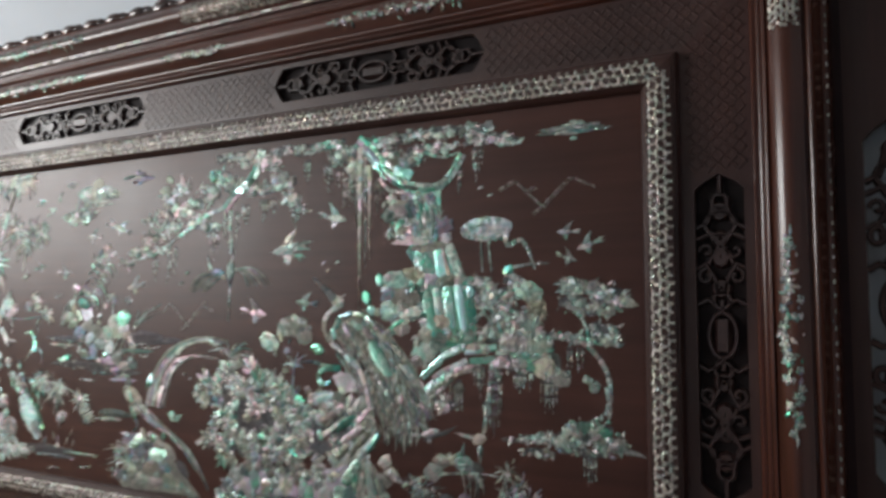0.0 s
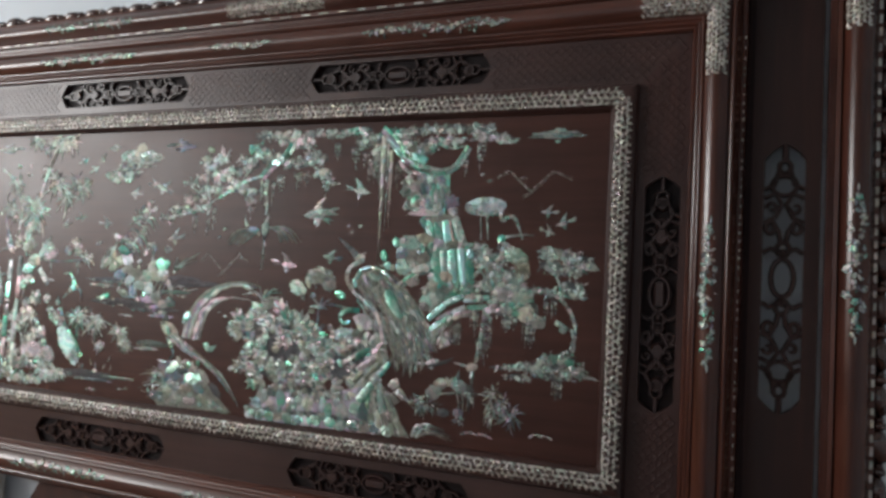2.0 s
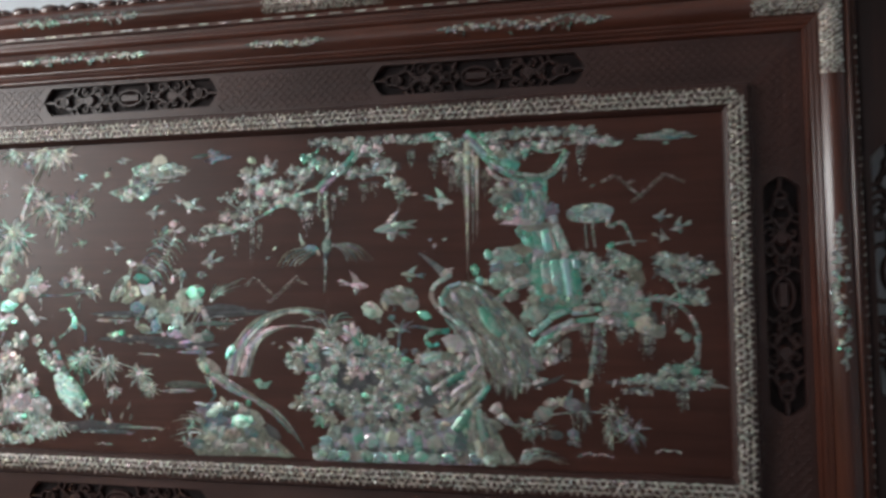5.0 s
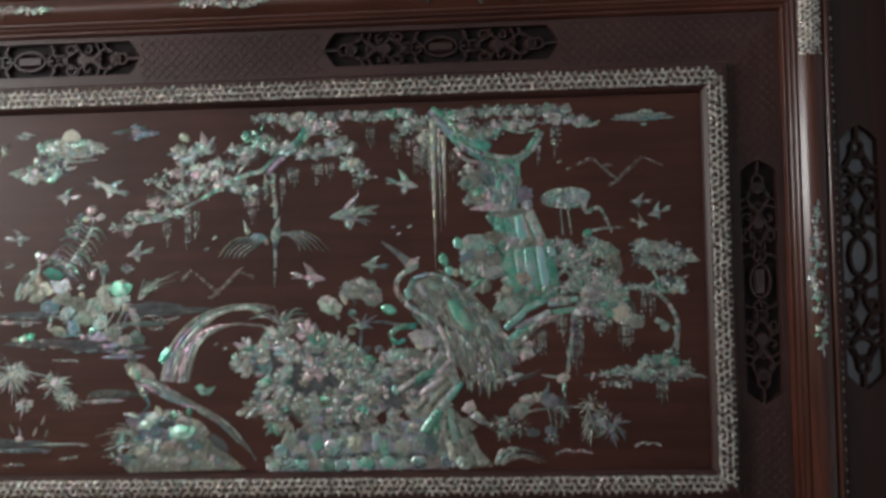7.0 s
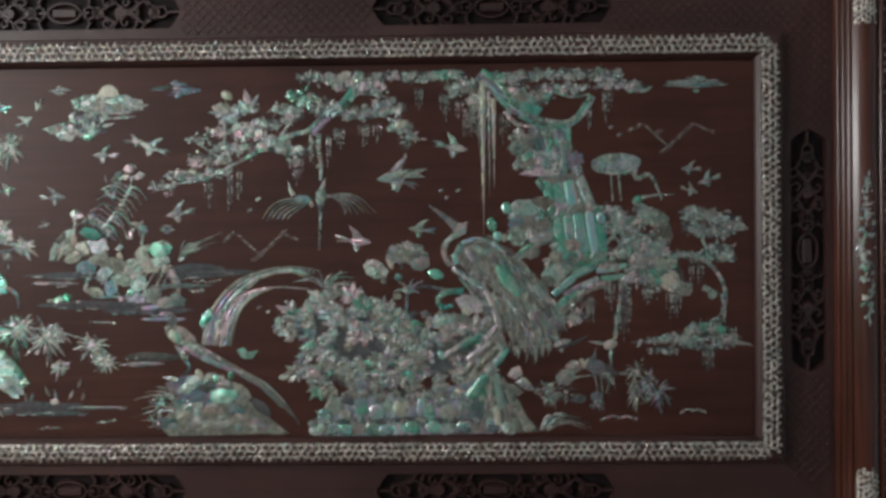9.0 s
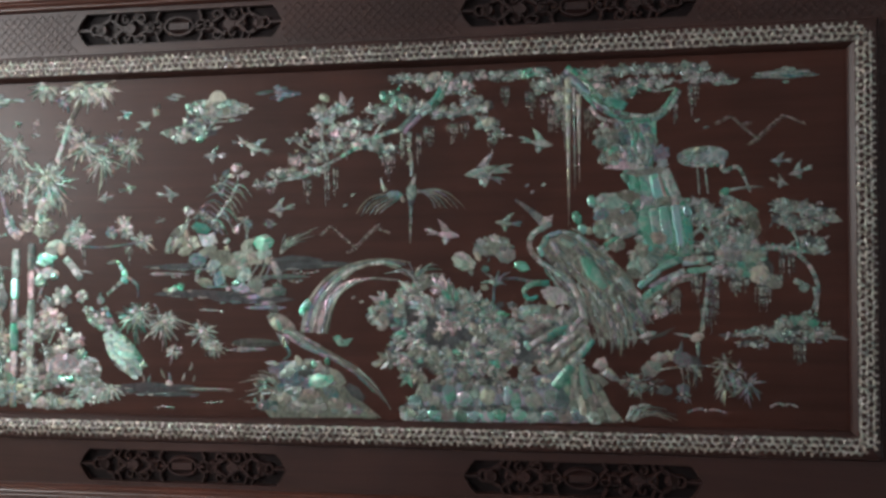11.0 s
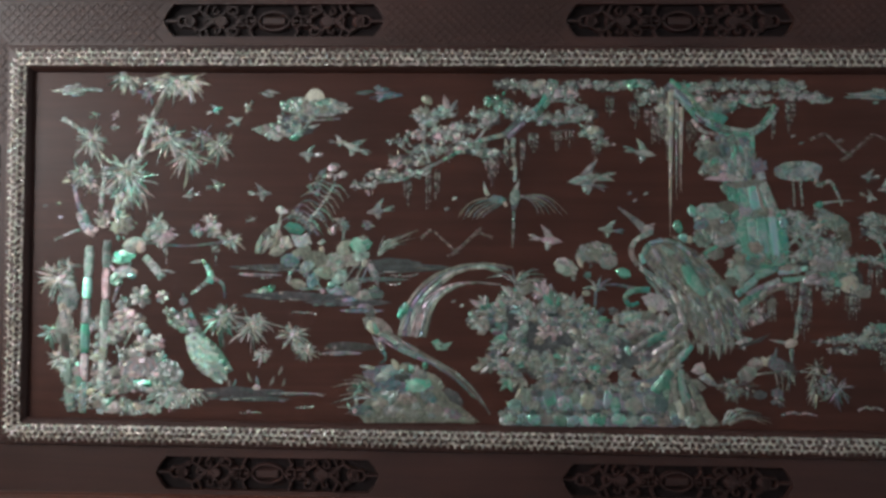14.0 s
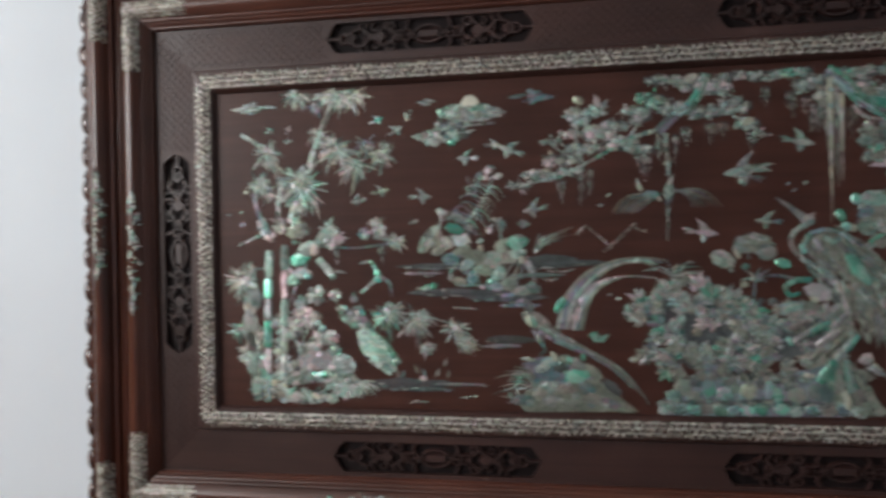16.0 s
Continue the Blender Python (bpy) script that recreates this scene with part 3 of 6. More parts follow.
    def oval(self, u, v, ru, rv, ang=0, tone=P, n=9, own=False, rough=0.12, high=1.0):
        c, s = math.cos(radians(ang)), math.sin(radians(ang))
        pts = []
        for k in range(n):
            a = 2 * math.pi * k / n
            f = 1 + rng.uniform(-rough, rough)
            x, z = ru * f * math.cos(a), rv * f * math.sin(a)
            pts.append((u + x * c - z * s, v + x * s + z * c))
        self.piece(pts, tone, high, own)

    def leaf(self, u, v, length, wide, ang, tone=P, own=False):
        """From its stalk at (u, v) to a point."""
        c, s = math.cos(radians(ang)), math.sin(radians(ang))
        bend = rng.uniform(-0.1, 0.1) * length
        shape = ((0, 0.12), (0.3, 0.5), (0.65, 0.38), (1, 0.0), (0.65, -0.38), (0.3, -0.5), (0, -0.12))
        pts = []
        for a, b in shape:
            x, z = a * length, b * wide + bend * 4 * a * (1 - a)
            pts.append((u + x * c - z * s, v + x * s + z * c))
        self.piece(pts, tone, 0.8, own)

    def spray(self, u, v, r, n=14, tone=P, wide=5, droop=0.25, a0=0, a1=360):
        """Bamboo or pine needles out of one knot, thin, crowded and hanging."""
        n = int(n * 3.1)
        for k in range(n):
            a = a0 + (a1 - a0) * (k + rng.uniform(0.0, 1.0)) / n
            up = math.sin(radians(a))
            if rng.random() < 0.45 * up:
                continue
            f = r * rng.choice((0.38, 0.48, 0.55, 0.62, 0.86)) * rng.uniform(0.85, 1.1) * (1 - droop * up)
            d = rng.uniform(0, 0.36) * r
            lean = -12 * math.cos(radians(a)) * rng.uniform(0, 1.6)
            self.leaf(u + d * math.cos(radians(a)), v + d * math.sin(radians(a)), f, wide * rng.uniform(0.42, 0.95), a + lean + rng.uniform(-18, 18), rng.choice((tone, tone, tone, P, W) if tone not in (D, B) else (tone, tone, tone, T)))
        for k in range(5):
            self.leaf(u + rng.uniform(-0.12, 0.12) * r, v + rng.uniform(-0.12, 0.12) * r, r * 0.4, wide * 1.5, rng.uniform(a0, a1), rng.choice((tone, P, R)))

    def disc(self, u, v, r, tone=P, squash=0.82, ang=None):
        """A rounded leaf clump with a scalloped rim and, now and then, a second leaf lapped over it."""
        if ang is None and r > 6 and rng.random() < 0.5:
            way, foot = rng.uniform(0, 360), 0.75 * r
            x, z = u - foot * math.cos(radians(way)), max(-330, min(326, v - foot * squash * math.sin(radians(way))))
            for k in range(5):
                a = way + (k - 2) * 25 + rng.uniform(-7, 7)
                reach = r * 1.75 * (1 - 0.11 * abs(k - 2))
                end = z + reach * math.sin(radians(a))
                if -334 < end < 329:
                    self.leaf(x, z, reach, r * 0.52, a, tone if rng.random() < 0.8 else rng.choice((P, T)))
            return
        ang = rng.uniform(-30, 30) if ang is None else ang
        c, s = math.cos(radians(ang)), math.sin(radians(ang))
        lobes, pts = rng.choice((5, 6, 7)), []
        for k in range(lobes * 3):
            q = 2 * math.pi * k / (lobes * 3)
            g = r * (0.74 + 0.32 * abs(math.sin(lobes * q / 2)) + rng.uniform(-0.06, 0.06))
            x, z = g * math.cos(q), g * squash * math.sin(q)
            pts.append((u + x * c - z * s, max(-334, min(329, v + x * s + z * c))))
        self.piece(pts, tone, 0.8)

    def pad(self, u, v, ru, rv, tone=P, size=7, mix=R, share=0.3, gaps=0.12):
        """A clump: lapped round leaves over a dull ground, dark gaps between them, and small leaves along the ragged edge."""
        lo, hi = -334.0, 327.0
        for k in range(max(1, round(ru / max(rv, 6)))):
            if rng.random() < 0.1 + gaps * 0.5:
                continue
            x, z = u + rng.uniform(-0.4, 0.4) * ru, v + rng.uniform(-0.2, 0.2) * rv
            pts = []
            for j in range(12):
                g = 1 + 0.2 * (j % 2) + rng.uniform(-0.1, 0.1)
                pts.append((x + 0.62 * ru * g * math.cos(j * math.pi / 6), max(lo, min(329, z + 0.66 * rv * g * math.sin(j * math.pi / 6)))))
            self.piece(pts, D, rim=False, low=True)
        r0 = min(size * 1.5, rv * 0.85)
        n = int(2.0 * ru * rv / (r0 * r0)) + 2
        for k in range(n):
            q, a = math.sqrt((k + 0.5) / n), k * 2.39996 + rng.uniform(-0.4, 0.4)
            if rng.random() < gaps * 0.8:
                continue
            r = r0 * rng.uniform(0.62, 1.12)
            x, z = u + max(0.0, ru - 0.6 * r) * q * math.cos(a), v + max(0.0, rv - 0.5 * r) * q * math.sin(a)
            self.disc(x, max(lo + r * 0.5, min(hi - r * 0.5, z)), r, mix if rng.random() < share else rng.choice((tone, tone, tone, T)), rng.uniform(0.5, 0.9))
        m = int(1.25 * (ru + rv) / size) + 2
        for k in range(m):
            a = 2 * math.pi * (k + rng.uniform(0, 0.9)) / m
            if rng.random() < gaps:
                continue
            s = size * rng.uniform(0.45, 0.95)
            x, z = u + ru * rng.uniform(0.55, 0.98) * math.cos(a), v + rv * rng.uniform(0.55, 0.98) * math.sin(a)
            z = max(lo + s, min(hi - s, z))
            out = math.degrees(math.atan2(z - v, x - u)) + rng.uniform(-55, 55)
            if abs(z) > 312:
                out = rng.choice((0, 180))
            self.leaf(x, z, s * 1.7, s * rng.uniform(0.6, 1.0), out, mix if rng.random() < share else tone)
        for k in range(int(0.5 * ru * rv / (size * size))):
            q, a, s = rng.uniform(0, 0.9), rng.uniform(0, 6.3), size * rng.uniform(0.3, 0.5)
            z = max(lo + s, min(hi - s, v + rv * q * math.sin(a)))
            self.oval(u + ru * q * math.cos(a), z, s, s * rng.uniform(0.5, 0.9), rng.uniform(-50, 50), rng.choice((mix, tone, W)) if rng.random() < 0.5 else tone, 6, high=1.7)

    def slab(self, u, v, w, h, ang=0, tone=P, lobes=7, own=False, low=False):
        """A broad plate of shell with a scalloped, pointed outline."""
        c, s = math.cos(radians(ang)), math.sin(radians(ang))
        n, pts = lobes * 4, []
        for k in range(n):
            a = 2 * math.pi * k / n
            g = 0.88 + 0.12 * abs(math.sin(lobes * a / 2)) + rng.uniform(-0.03, 0.03)
            x = w / 2 * g * math.copysign(abs(math.cos(a)) ** 1.25, math.cos(a))
            z = h / 2 * g * math.sin(a)
            pts.append((u + x * c - z * s, max(-334, min(329, v + x * s + z * c))))
        self.piece(pts, tone, 0.9, own, 0.04, low=low)

    def frond(self, u, v, r, ang, tone=P, fingers=7, open_=150):
        """A lobed leaf: fingers fanned from its foot, longest in the middle."""
        for k in range(fingers):
            f = -1 + 2 * k / (fingers - 1)
            a = ang + f * open_ / 2 + rng.uniform(-6, 6)
            self.leaf(u, v, r * (1 - 0.38 * abs(f)) * rng.uniform(0.9, 1.1), r * 0.36, a, tone if rng.random() < 0.8 else P)
        self.leaf(u, v, r * 0.8, r * 0.1, ang, W if rng.random() < 0.3 else tone)

    def peony(self, u, v, r, ang, tone=P):
        """A half-open flower: lapped rows of broad petals, seen from one side."""
        for row, f in enumerate((1.0, 0.74, 0.48)):
            m = 7 - row
            for k in range(m):
                a = ang + (-1 + 2 * (k + 0.5) / m) * (125 - 22 * row) + rng.uniform(-7, 7)
                d = r * f * 0.66
                self.oval(u + d * math.cos(radians(a)), v + d * math.sin(radians(a)), r * 0.30 * (0.6 + 0.4 * f), r * 0.24 * (0.6 + 0.4 * f), a, tone if rng.random() < 0.75 else P, 8, rough=0.14, high=0.7 + 0.5 * row)
        self.oval(u, v, r * 0.24, r * 0.18, ang, tone, 7, high=1.8)

    def bloom(self, u, v, r, tone=R, petals=7, heart=W):
        """A flower of lapping petals."""
        for ring, f in ((1, 1.0), (0, 0.6)):
            for k in range(petals):
                a = 360 * (k + 0.5 * ring) / petals + rng.uniform(-10, 10)
                d = r * 0.62 * f
                self.oval(u + d * math.cos(radians(a)), v + d * math.sin(radians(a)), r * 0.42 * f + 1, r * 0.3 * f + 1, a, tone if rng.random() < 0.65 else P, 7)
        self.oval(u, v, r * 0.18 + 1, r * 0.16 + 1, 0, heart, 6, high=1.6)

    def run(self, pts, w0, w1, tone=P, seg=16, own=False, mix=None, strands=0):
        """A tapering band through the points, cut into shell pieces."""
        path = []
        for k in range(len(pts) - 1):
            p0, p1, p2, p3 = pts[max(k - 1, 0)], pts[k], pts[k + 1], pts[min(k + 2, len(pts) - 1)]
            for j in range(8):
                t = j / 8
                path.append(tuple(0.5 * (2 * p1[i] + (p2[i] - p0[i]) * t + (2 * p0[i] - 5 * p1[i] + 4 * p2[i] - p3[i]) * t * t + (3 * p1[i] - p0[i] - 3 * p2[i] + p3[i]) * t ** 3) for i in (0, 1)))
        path.append(tuple(pts[-1]))
        total = [0.0]
        for a, b in zip(path, path[1:]):
            total.append(total[-1] + math.hypot(b[0] - a[0], b[1] - a[1]))
        length = total[-1]
        n = max(1, round(length / seg))

        def at(d):
            d = max(0.0, min(length, d))
            k = 0
            while k < len(total) - 2 and total[k + 1] < d:
                k += 1
            f = (d - total[k]) / max(1e-6, total[k + 1] - total[k])
            a, b = path[k], path[k + 1]
            h = math.hypot(b[0] - a[0], b[1] - a[1]) or 1
            return a[0] + (b[0] - a[0]) * f, a[1] + (b[1] - a[1]) * f, -(b[1] - a[1]) / h, (b[0] - a[0]) / h

        rows = strands or (max(1, round(max(w0, w1) / 13)) if seg > 13 else 1)
        for r in range(rows):
            slip = rng.uniform(-0.3, 0.3) if rows > 1 else 0.0
            for k in range(n + (1 if rows > 1 else 0)):
                left, right = [], []
                a = max(0.0, (k - (0.5 + slip if rows > 1 else 0)) / n)
                e = min(1.0, (k + 1 - (0.5 + slip if rows > 1 else 0)) / n)
                if e - a < 0.15 / n:
                    continue
                for j in range(4):
                    d = length * (a + (e - a) * j / 3)
                    x, z, nx, nz = at(d)
                    w = (w0 + (w1 - w0) * d / length) / 2
                    q0, q1 = w * (-1 + 2 * r / rows), w * (-1 + 2 * (r + 1) / rows)
                    if r == rows - 1:
                        q1 *= rng.uniform(0.93, 1.06)
                    left.append((x + nx * q1, z + nz * q1)), right.append((x + nx * q0, z + nz * q0))
                self.piece(left + right[::-1], mix if mix is not None and rng.random() < 0.35 else tone, 1.0, own, rim=rows > 1)

    def drip(self, u, v, length, n=3, tone=P, gap=6, size=3.2):
        """Hanging strands: touching slips, stacked and narrowing to a point."""
        for k in range(n):
            x = u + (k - (n - 1) / 2) * gap * 0.9 + rng.uniform(-1, 1)
            reach = 1.25 * length * (1 - 0.5 * abs(k - (n - 1) / 2) / max(1, n / 2)) * rng.uniform(0.75, 1.2)
            m = max(3, int(reach / 4.6))
            wide = size * rng.uniform(0.75, 1.15)
            for j in range(m):
                f, z0, z1 = 1 - 0.78 * j / m, v - reach * j / m, v - reach * (j + 0.94) / m
                w, side = wide * f, rng.uniform(-0.5, 0.5)
                self.piece([(x - w * 0.9 + side, z0), (x - w * 0.45 + side, z1), (x + w * 0.35 + side, z1), (x + w * 0.9 + side, z0 - 0.8)], tone if j % 4 else D, 0.6, rim=False)

    def icicle(self, u, v, length, wide, tone=P, own=False):
        m = max(2, int(length / 26))
        for k in range(m):
            w0, w1 = wide * (1 - k / m) / 2, wide * (1 - (k + 0.92) / m) / 2
            z0, z1 = v - length * k / m, v - length * (k + 1) / m
            self.piece([(u - w0, z0), (u - w1, z1), (u + w1 + 0.3, z1), (u + w0, z0)], tone, 0.9, own, rim=False)

    def bird(self, u, v, size, ang=0, tone=P, flip=1):
        """A small flying bird as a plain shape: body, two wings, a forked tail."""
        c, s = math.cos(radians(ang)), math.sin(radians(ang))

        def put(p, q):
            x, z = p * size * flip, q * size
            return u + x * c - z * s, v + x * s + z * c

        for shape in (((-0.3, 0.0), (-0.1, 0.11), (0.14, 0.13), (0.28, 0.09), (0.42, 0.02), (0.28, -0.05), (0.05, -0.12), (-0.16, -0.08)),
                      ((-0.14, 0.07), (-0.2, 0.24), (-0.34, 0.46), (-0.04, 0.3), (0.16, 0.09)),
                      ((-0.1, -0.06), (-0.12, -0.2), (0.0, -0.34), (0.1, -0.18), (0.14, -0.05)),
                      ((-0.24, 0.05), (-0.5, 0.12), (-0.72, 0.08), (-0.5, 0.02), (-0.64, -0.09), (-0.24, -0.05))):
            self.piece([put(*p) for p in shape], tone if rng.random() < 0.7 else P, 0.8)

    def cloud(self, u, v, w, h, tone=P, n=16):
        """A lozenge of drifting, pointed pieces."""
        for k in range(n):
            q = rng.uniform(-1, 1)
            room = 1 - abs(q)
            z = v + q * h * 0.5
            x = u + rng.uniform(-0.36, 0.36) * w * room
            self.oval(x, z, w * 0.5 * (room * 0.42 + 0.10), h * 0.13, rng.uniform(-6, 6), tone if rng.random() < 0.75 else B, 8)
        self.leaf(u - w * 0.2, v, w * 0.33, h * 0.2, 180, tone), self.leaf(u + w * 0.2, v, w * 0.33, h * 0.2, 0, tone)

    def scales(self, u, v, ru, rv, ang, tone=P, size=9, mix=R):
        """Lapped feathers in rows over an oval."""
        c, s = math.cos(radians(ang)), math.sin(radians(ang))
        rows = int(2 * ru / (size * 0.8))
        for i in range(rows):
            p = -ru + (i + 0.5) * 2 * ru / rows
            half = rv * math.sqrt(max(0.05, 1 - (p / ru) ** 2))
            m = max(1, int(2 * half / (size * 0.8)))
            for j in range(m):
                q = -half + (j + 0.5 + 0.5 * (i % 2) * 0.6) * 2 * half / m
                self.leaf(u + p * c - q * s, v + p * s + q * c, size * 1.7, size * 1.0, ang + rng.uniform(-14, 14), mix if rng.random() < 0.4 else tone)


def S(x, y):
    """From the drawing sheet, in millimetres across and down, to places about the field's centre."""
    return 1.005 * x - 477 + 0.006 * (y - 441), 463 + 0.0105 * x - y


def shape(m, tone, *pts, high=1.0, own=True):
    m.piece([S(*p) for p in pts], tone, high, own, 0.05)


def band(m, tone, w0, w1, *pts, seg=22, mix=None, strands=0):
    m.run([S(*p) for p in pts], w0, w1, tone, seg, mix=mix, strands=strands)


def slip(m, tone, w, x0, y0, x1, y1, rise=0.9):
    m.bar(S(x0, y0), S(x1, y1), w, w * rng.uniform(0.85, 1.1), tone, rise)


def blades(m, tone, x, y, ends, w=3.2, sag=8):
    """Thin curved blades from one foot to each end."""
    for ex, ey in ends:
        mx, my = (x + ex) / 2, (y + ey) / 2 - sag
        m.run([S(x, y), S(mx, my), S(ex, ey)], w, 0.9, rng.choice((tone, tone, P, T)), 26)


# bamboo, with its rocks, flowers and birds
m = Inlay("bamboo_inlay", "bamboo, rocks and flowers in bright grey and rose shell")
m.bar((-645, 167), (-633, 202), 13, 12, W), m.bar((-633, 204), (-617, 241), 12, 12, P), m.bar((-617, 244), (-589, 301), 12, 10, W)
for k, ((u0, v0), (u1, v1)) in enumerate((((-737, -6), (-739, -64)), ((-739, -66), (-741, -107)), ((-741, -109), (-743, -154)), ((-743, -156), (-743, -211)), ((-743, -213), (-745, -265)), ((-745, -267), (-746, -326)))):
    m.bar((u0, v0), (u1, v1), 19, 19, (P, V, P, V, W, L)[k])
for k, ((u0, v0), (u1, v1)) in enumerate((((-702, 5), (-704, -47)), ((-704, -49), (-704, -107)), ((-704, -109), (-706, -167)), ((-706, -169), (-707, -221)), ((-707, -224), (-709, -278)))):
    m.bar((u0, v0), (u1, v1), 18, 18, (P, R, P, W, P)[k])
for k, ((u0, v0), (u1, v1)) in enumerate((((-785, -124), (-783, -167)), ((-783, -169), (-779, -222)), ((-779, -224), (-773, -276)), ((-773, -278), (-766, -324)))):
    m.bar((u0, v0), (u1, v1), 18 + k, 19 + k, (P, R, P, P)[k])
m.run([(-718, 51), (-713, 106), (-707, 148)], 9, 8, P, 24)
m.run([(-691, 51), (-675, 106), (-650, 160)], 11, 11, P, 22, mix=W)
m.run([(-711, 141), (-727, 172), (-736, 191)], 5, 4, P)
m.run([(-645, 160), (-626, 177), (-582, 193)], 6, 3, P)
m.spray(-580, 320, 52, 26, P, 10, 0.0, 170, 370)
m.spray(-547, 318, 46, 10, W, 9, 0.0, 200, 375)
m.spray(-668, 323, 44, 14, P, 7, 0.0, 170, 350)
m.spray(-628, 292, 26, 8, B, 7)
m.spray(-624, 233, 32, 12, R, 5)
m.spray(-736, 200, 42, 16, P, 7)
m.run([(-796, 240), (-772, 227), (-745, 207)], 9, 5, P, 12)
m.spray(-751, 132, 40, 18, P, 6)
m.spray(-736, 117, 34, 8, R, 5)
m.spray(-669, 141, 56, 22, P, 10)
m.spray(-653, 122, 52, 14, G, 6)
m.spray(-667, 95, 40, 12, P, 8)
m.spray(-586, 206, 50, 18, P, 7)
m.spray(-546, 173, 46, 16, P, 6, 0.6)
m.spray(-521, 209, 30, 8, B, 6)
m.spray(-488, 190, 38, 14, P, 6)
m.leaf(-780, 119, 16, 8, 190, R)
m.pad(-674, 38, 24, 26, G, 10, W, 0.4)
m.pad(-713, 46, 14, 22, R, 8, W, 0.4)
m.spray(-798, -71, 46, 20, P, 7)
m.spray(-779, -47, 30, 10, P, 6)
m.oval(-778, -104, 22, 16, 10, P, own=True)
m.dome(-780, -132, 13, 11, 0, W)
m.spray(-807, -173, 30, 10, G, 6)
m.spray(-789, -222, 32, 12, P, 7)
m.pad(-775, -238, 22, 40, P, 9, R, 0.3)
m.pad(-757, -292, 32, 26, P, 10, B, 0.3)
m.pad(-723, -156, 26, 16, R, 9, P, 0.4)
m.pad(-717, -211, 14, 40, P, 9, W, 0.3)
m.pad(-623, -238, 62, 26, R, 10, P, 0.4)
m.pad(-596, -276, 52, 20, P, 10, B, 0.3)
m.pad(-689, -265, 50, 30, P, 10, R, 0.35)
m.pad(-667, -314, 78, 16, P, 10, G, 0.25)
m.pad(-570, -299, 32, 18, P, 10, R, 0.3)
m.spray(-536, -281, 34, 9, P, 6, 0.0, 170, 370)
m.run([(-634, -306), (-546, -278), (-503, -299)], 4, 3, P)
m.leaf(-705, -321, 42, 13, 50, G, own=True)
m.dome(-636, -314, 14, 7, -35, W)
m.slab(-640, -237, 86, 44, 8, R, 9), m.slab(-579, -245, 62, 50, -20, P, 8), m.slab(-579, -295, 58, 42, -20, P, 8), m.slab(-673, -276, 70, 30, 10, P, 8), m.slab(-623, -269, 70, 18, 0, G, 8), m.slab(-691, -314, 70, 26, 0, P, 7), m.slab(-782, -167, 38, 90, 4, P, 8)
m.slab(-776, -110, 44, 62, -12, P, 8), m.dome(-775, -80, 14, 9, -20, W), m.dome(-786, -126, 10, 13, 0, W), m.frond(-711, -239, 26, 20, B), m.frond(-596, -227, 30, 100, G), m.dome(-753, -254, 11, 26, 5, V), m.slab(-669, -25, 52, 30, 20, G, 7), m.slab(-663, -54, 44, 24, -10, P, 7)
m.run([(-695, -167), (-679, -202), (-672, -227)], 3, 4, P), m.run([(-651, -167), (-673, -211)], 3, 4, P), m.slab(-608, 24, 60, 34, 30, P, 8), m.slab(-649, -1, 50, 28, 10, P, 7)
m.pad(-683, -169, 24, 34, P, 8, R, 0.4, 0.3), m.pad(-654, -211, 30, 16, P, 8, W, 0.3, 0.3), m.pad(-769, -200, 24, 34, P, 8, W, 0.3), m.pad(-727, -289, 30, 26, P, 9, W, 0.4), m.frond(-662, -123, 30, 120, P), m.frond(-690, -80, 34, 60, G, 5, 90)
m.bloom(-635, -102, 22, P)
m.bloom(-593, -102, 13, R)
m.bloom(-666, -137, 22, R)
m.bloom(-644, -154, 22, R)
m.bloom(-629, -194, 20, R)
m.bloom(-604, -191, 18, R)
m.dome(-622, -172, 9, 8, 40, V)
m.oval(-673, -119, 14, 9, 0, P)
m.run([(-690, -115), (-674, -69), (-655, -36)], 6, 4, B)
m.leaf(-652, -49, 40, 20, 200, P)
m.leaf(-679, -58, 34, 9, 130, R)
m.dome(-653, -64, 9, 7, 0, V)
m.run([(-691, -25), (-668, -36)], 6, 4, R)
m.oval(-658, -12, 14, 13, 10, P, own=True)
m.dome(-638, -6, 11, 14, 10, W)
m.pad(-597, 20, 26, 24, P, 9, R, 0.3)
m.spray(-607, 38, 26, 8, P, 7, 0, 0, 180)
m.run([(-630, -25), (-611, -45), (-594, -67)], 15, 16, P, 14)
m.run([(-625, 2), (-548, -4), (-460, 7)], 4, 3, B)
m.bloom(-528, 25, 13, B)
m.bloom(-497, 29, 18, P)
m.spray(-502, 42, 26, 8, W, 7, 0, 20, 170)
m.spray(-462, 11, 28, 10, P, 8)
m.drip(-589, -4, 34, 2)
m.drip(-491, 2, 32, 3)
m.done()

m = Inlay("perching_birds_inlay", "long-tailed perching birds in blue and rose shell")
m.run([(-771, 115), (-764, 86), (-751, 53)], 5, 12, B, 20)
m.run([(-755, 60), (-744, 32), (-724, 18)], 22, 22, R, 14)
m.leaf(-748, 60, 40, 13, -70, B, own=True)
m.run([(-806, 5), (-777, 18), (-757, 25)], 3, 6, P)
m.oval(-552, -110, 10, 9, 30, B, own=True)
m.leaf(-554, -106, 14, 5, 80, B)
m.run([(-547, -123), (-534, -156), (-516, -189)], 18, 30, B, 14, mix=R)
m.scales(-569, -143, 32, 15, -45, P, 9, G), m.scales(-514, -210, 50, 25, -52, P, 7, B), m.slab(-507, -217, 124, 52, -52, P, 8), m.slab(-490, -236, 60, 40, -50, P, 7)
m.run([(-514, -180), (-485, -208), (-461, -245)], 14, 18, G, 13)
m.run([(-517, -30), (-501, -56), (-504, -75)], 5, 16, G, 14)
m.run([(-506, -71), (-523, -86), (-538, -97)], 8, 5, P, 12)
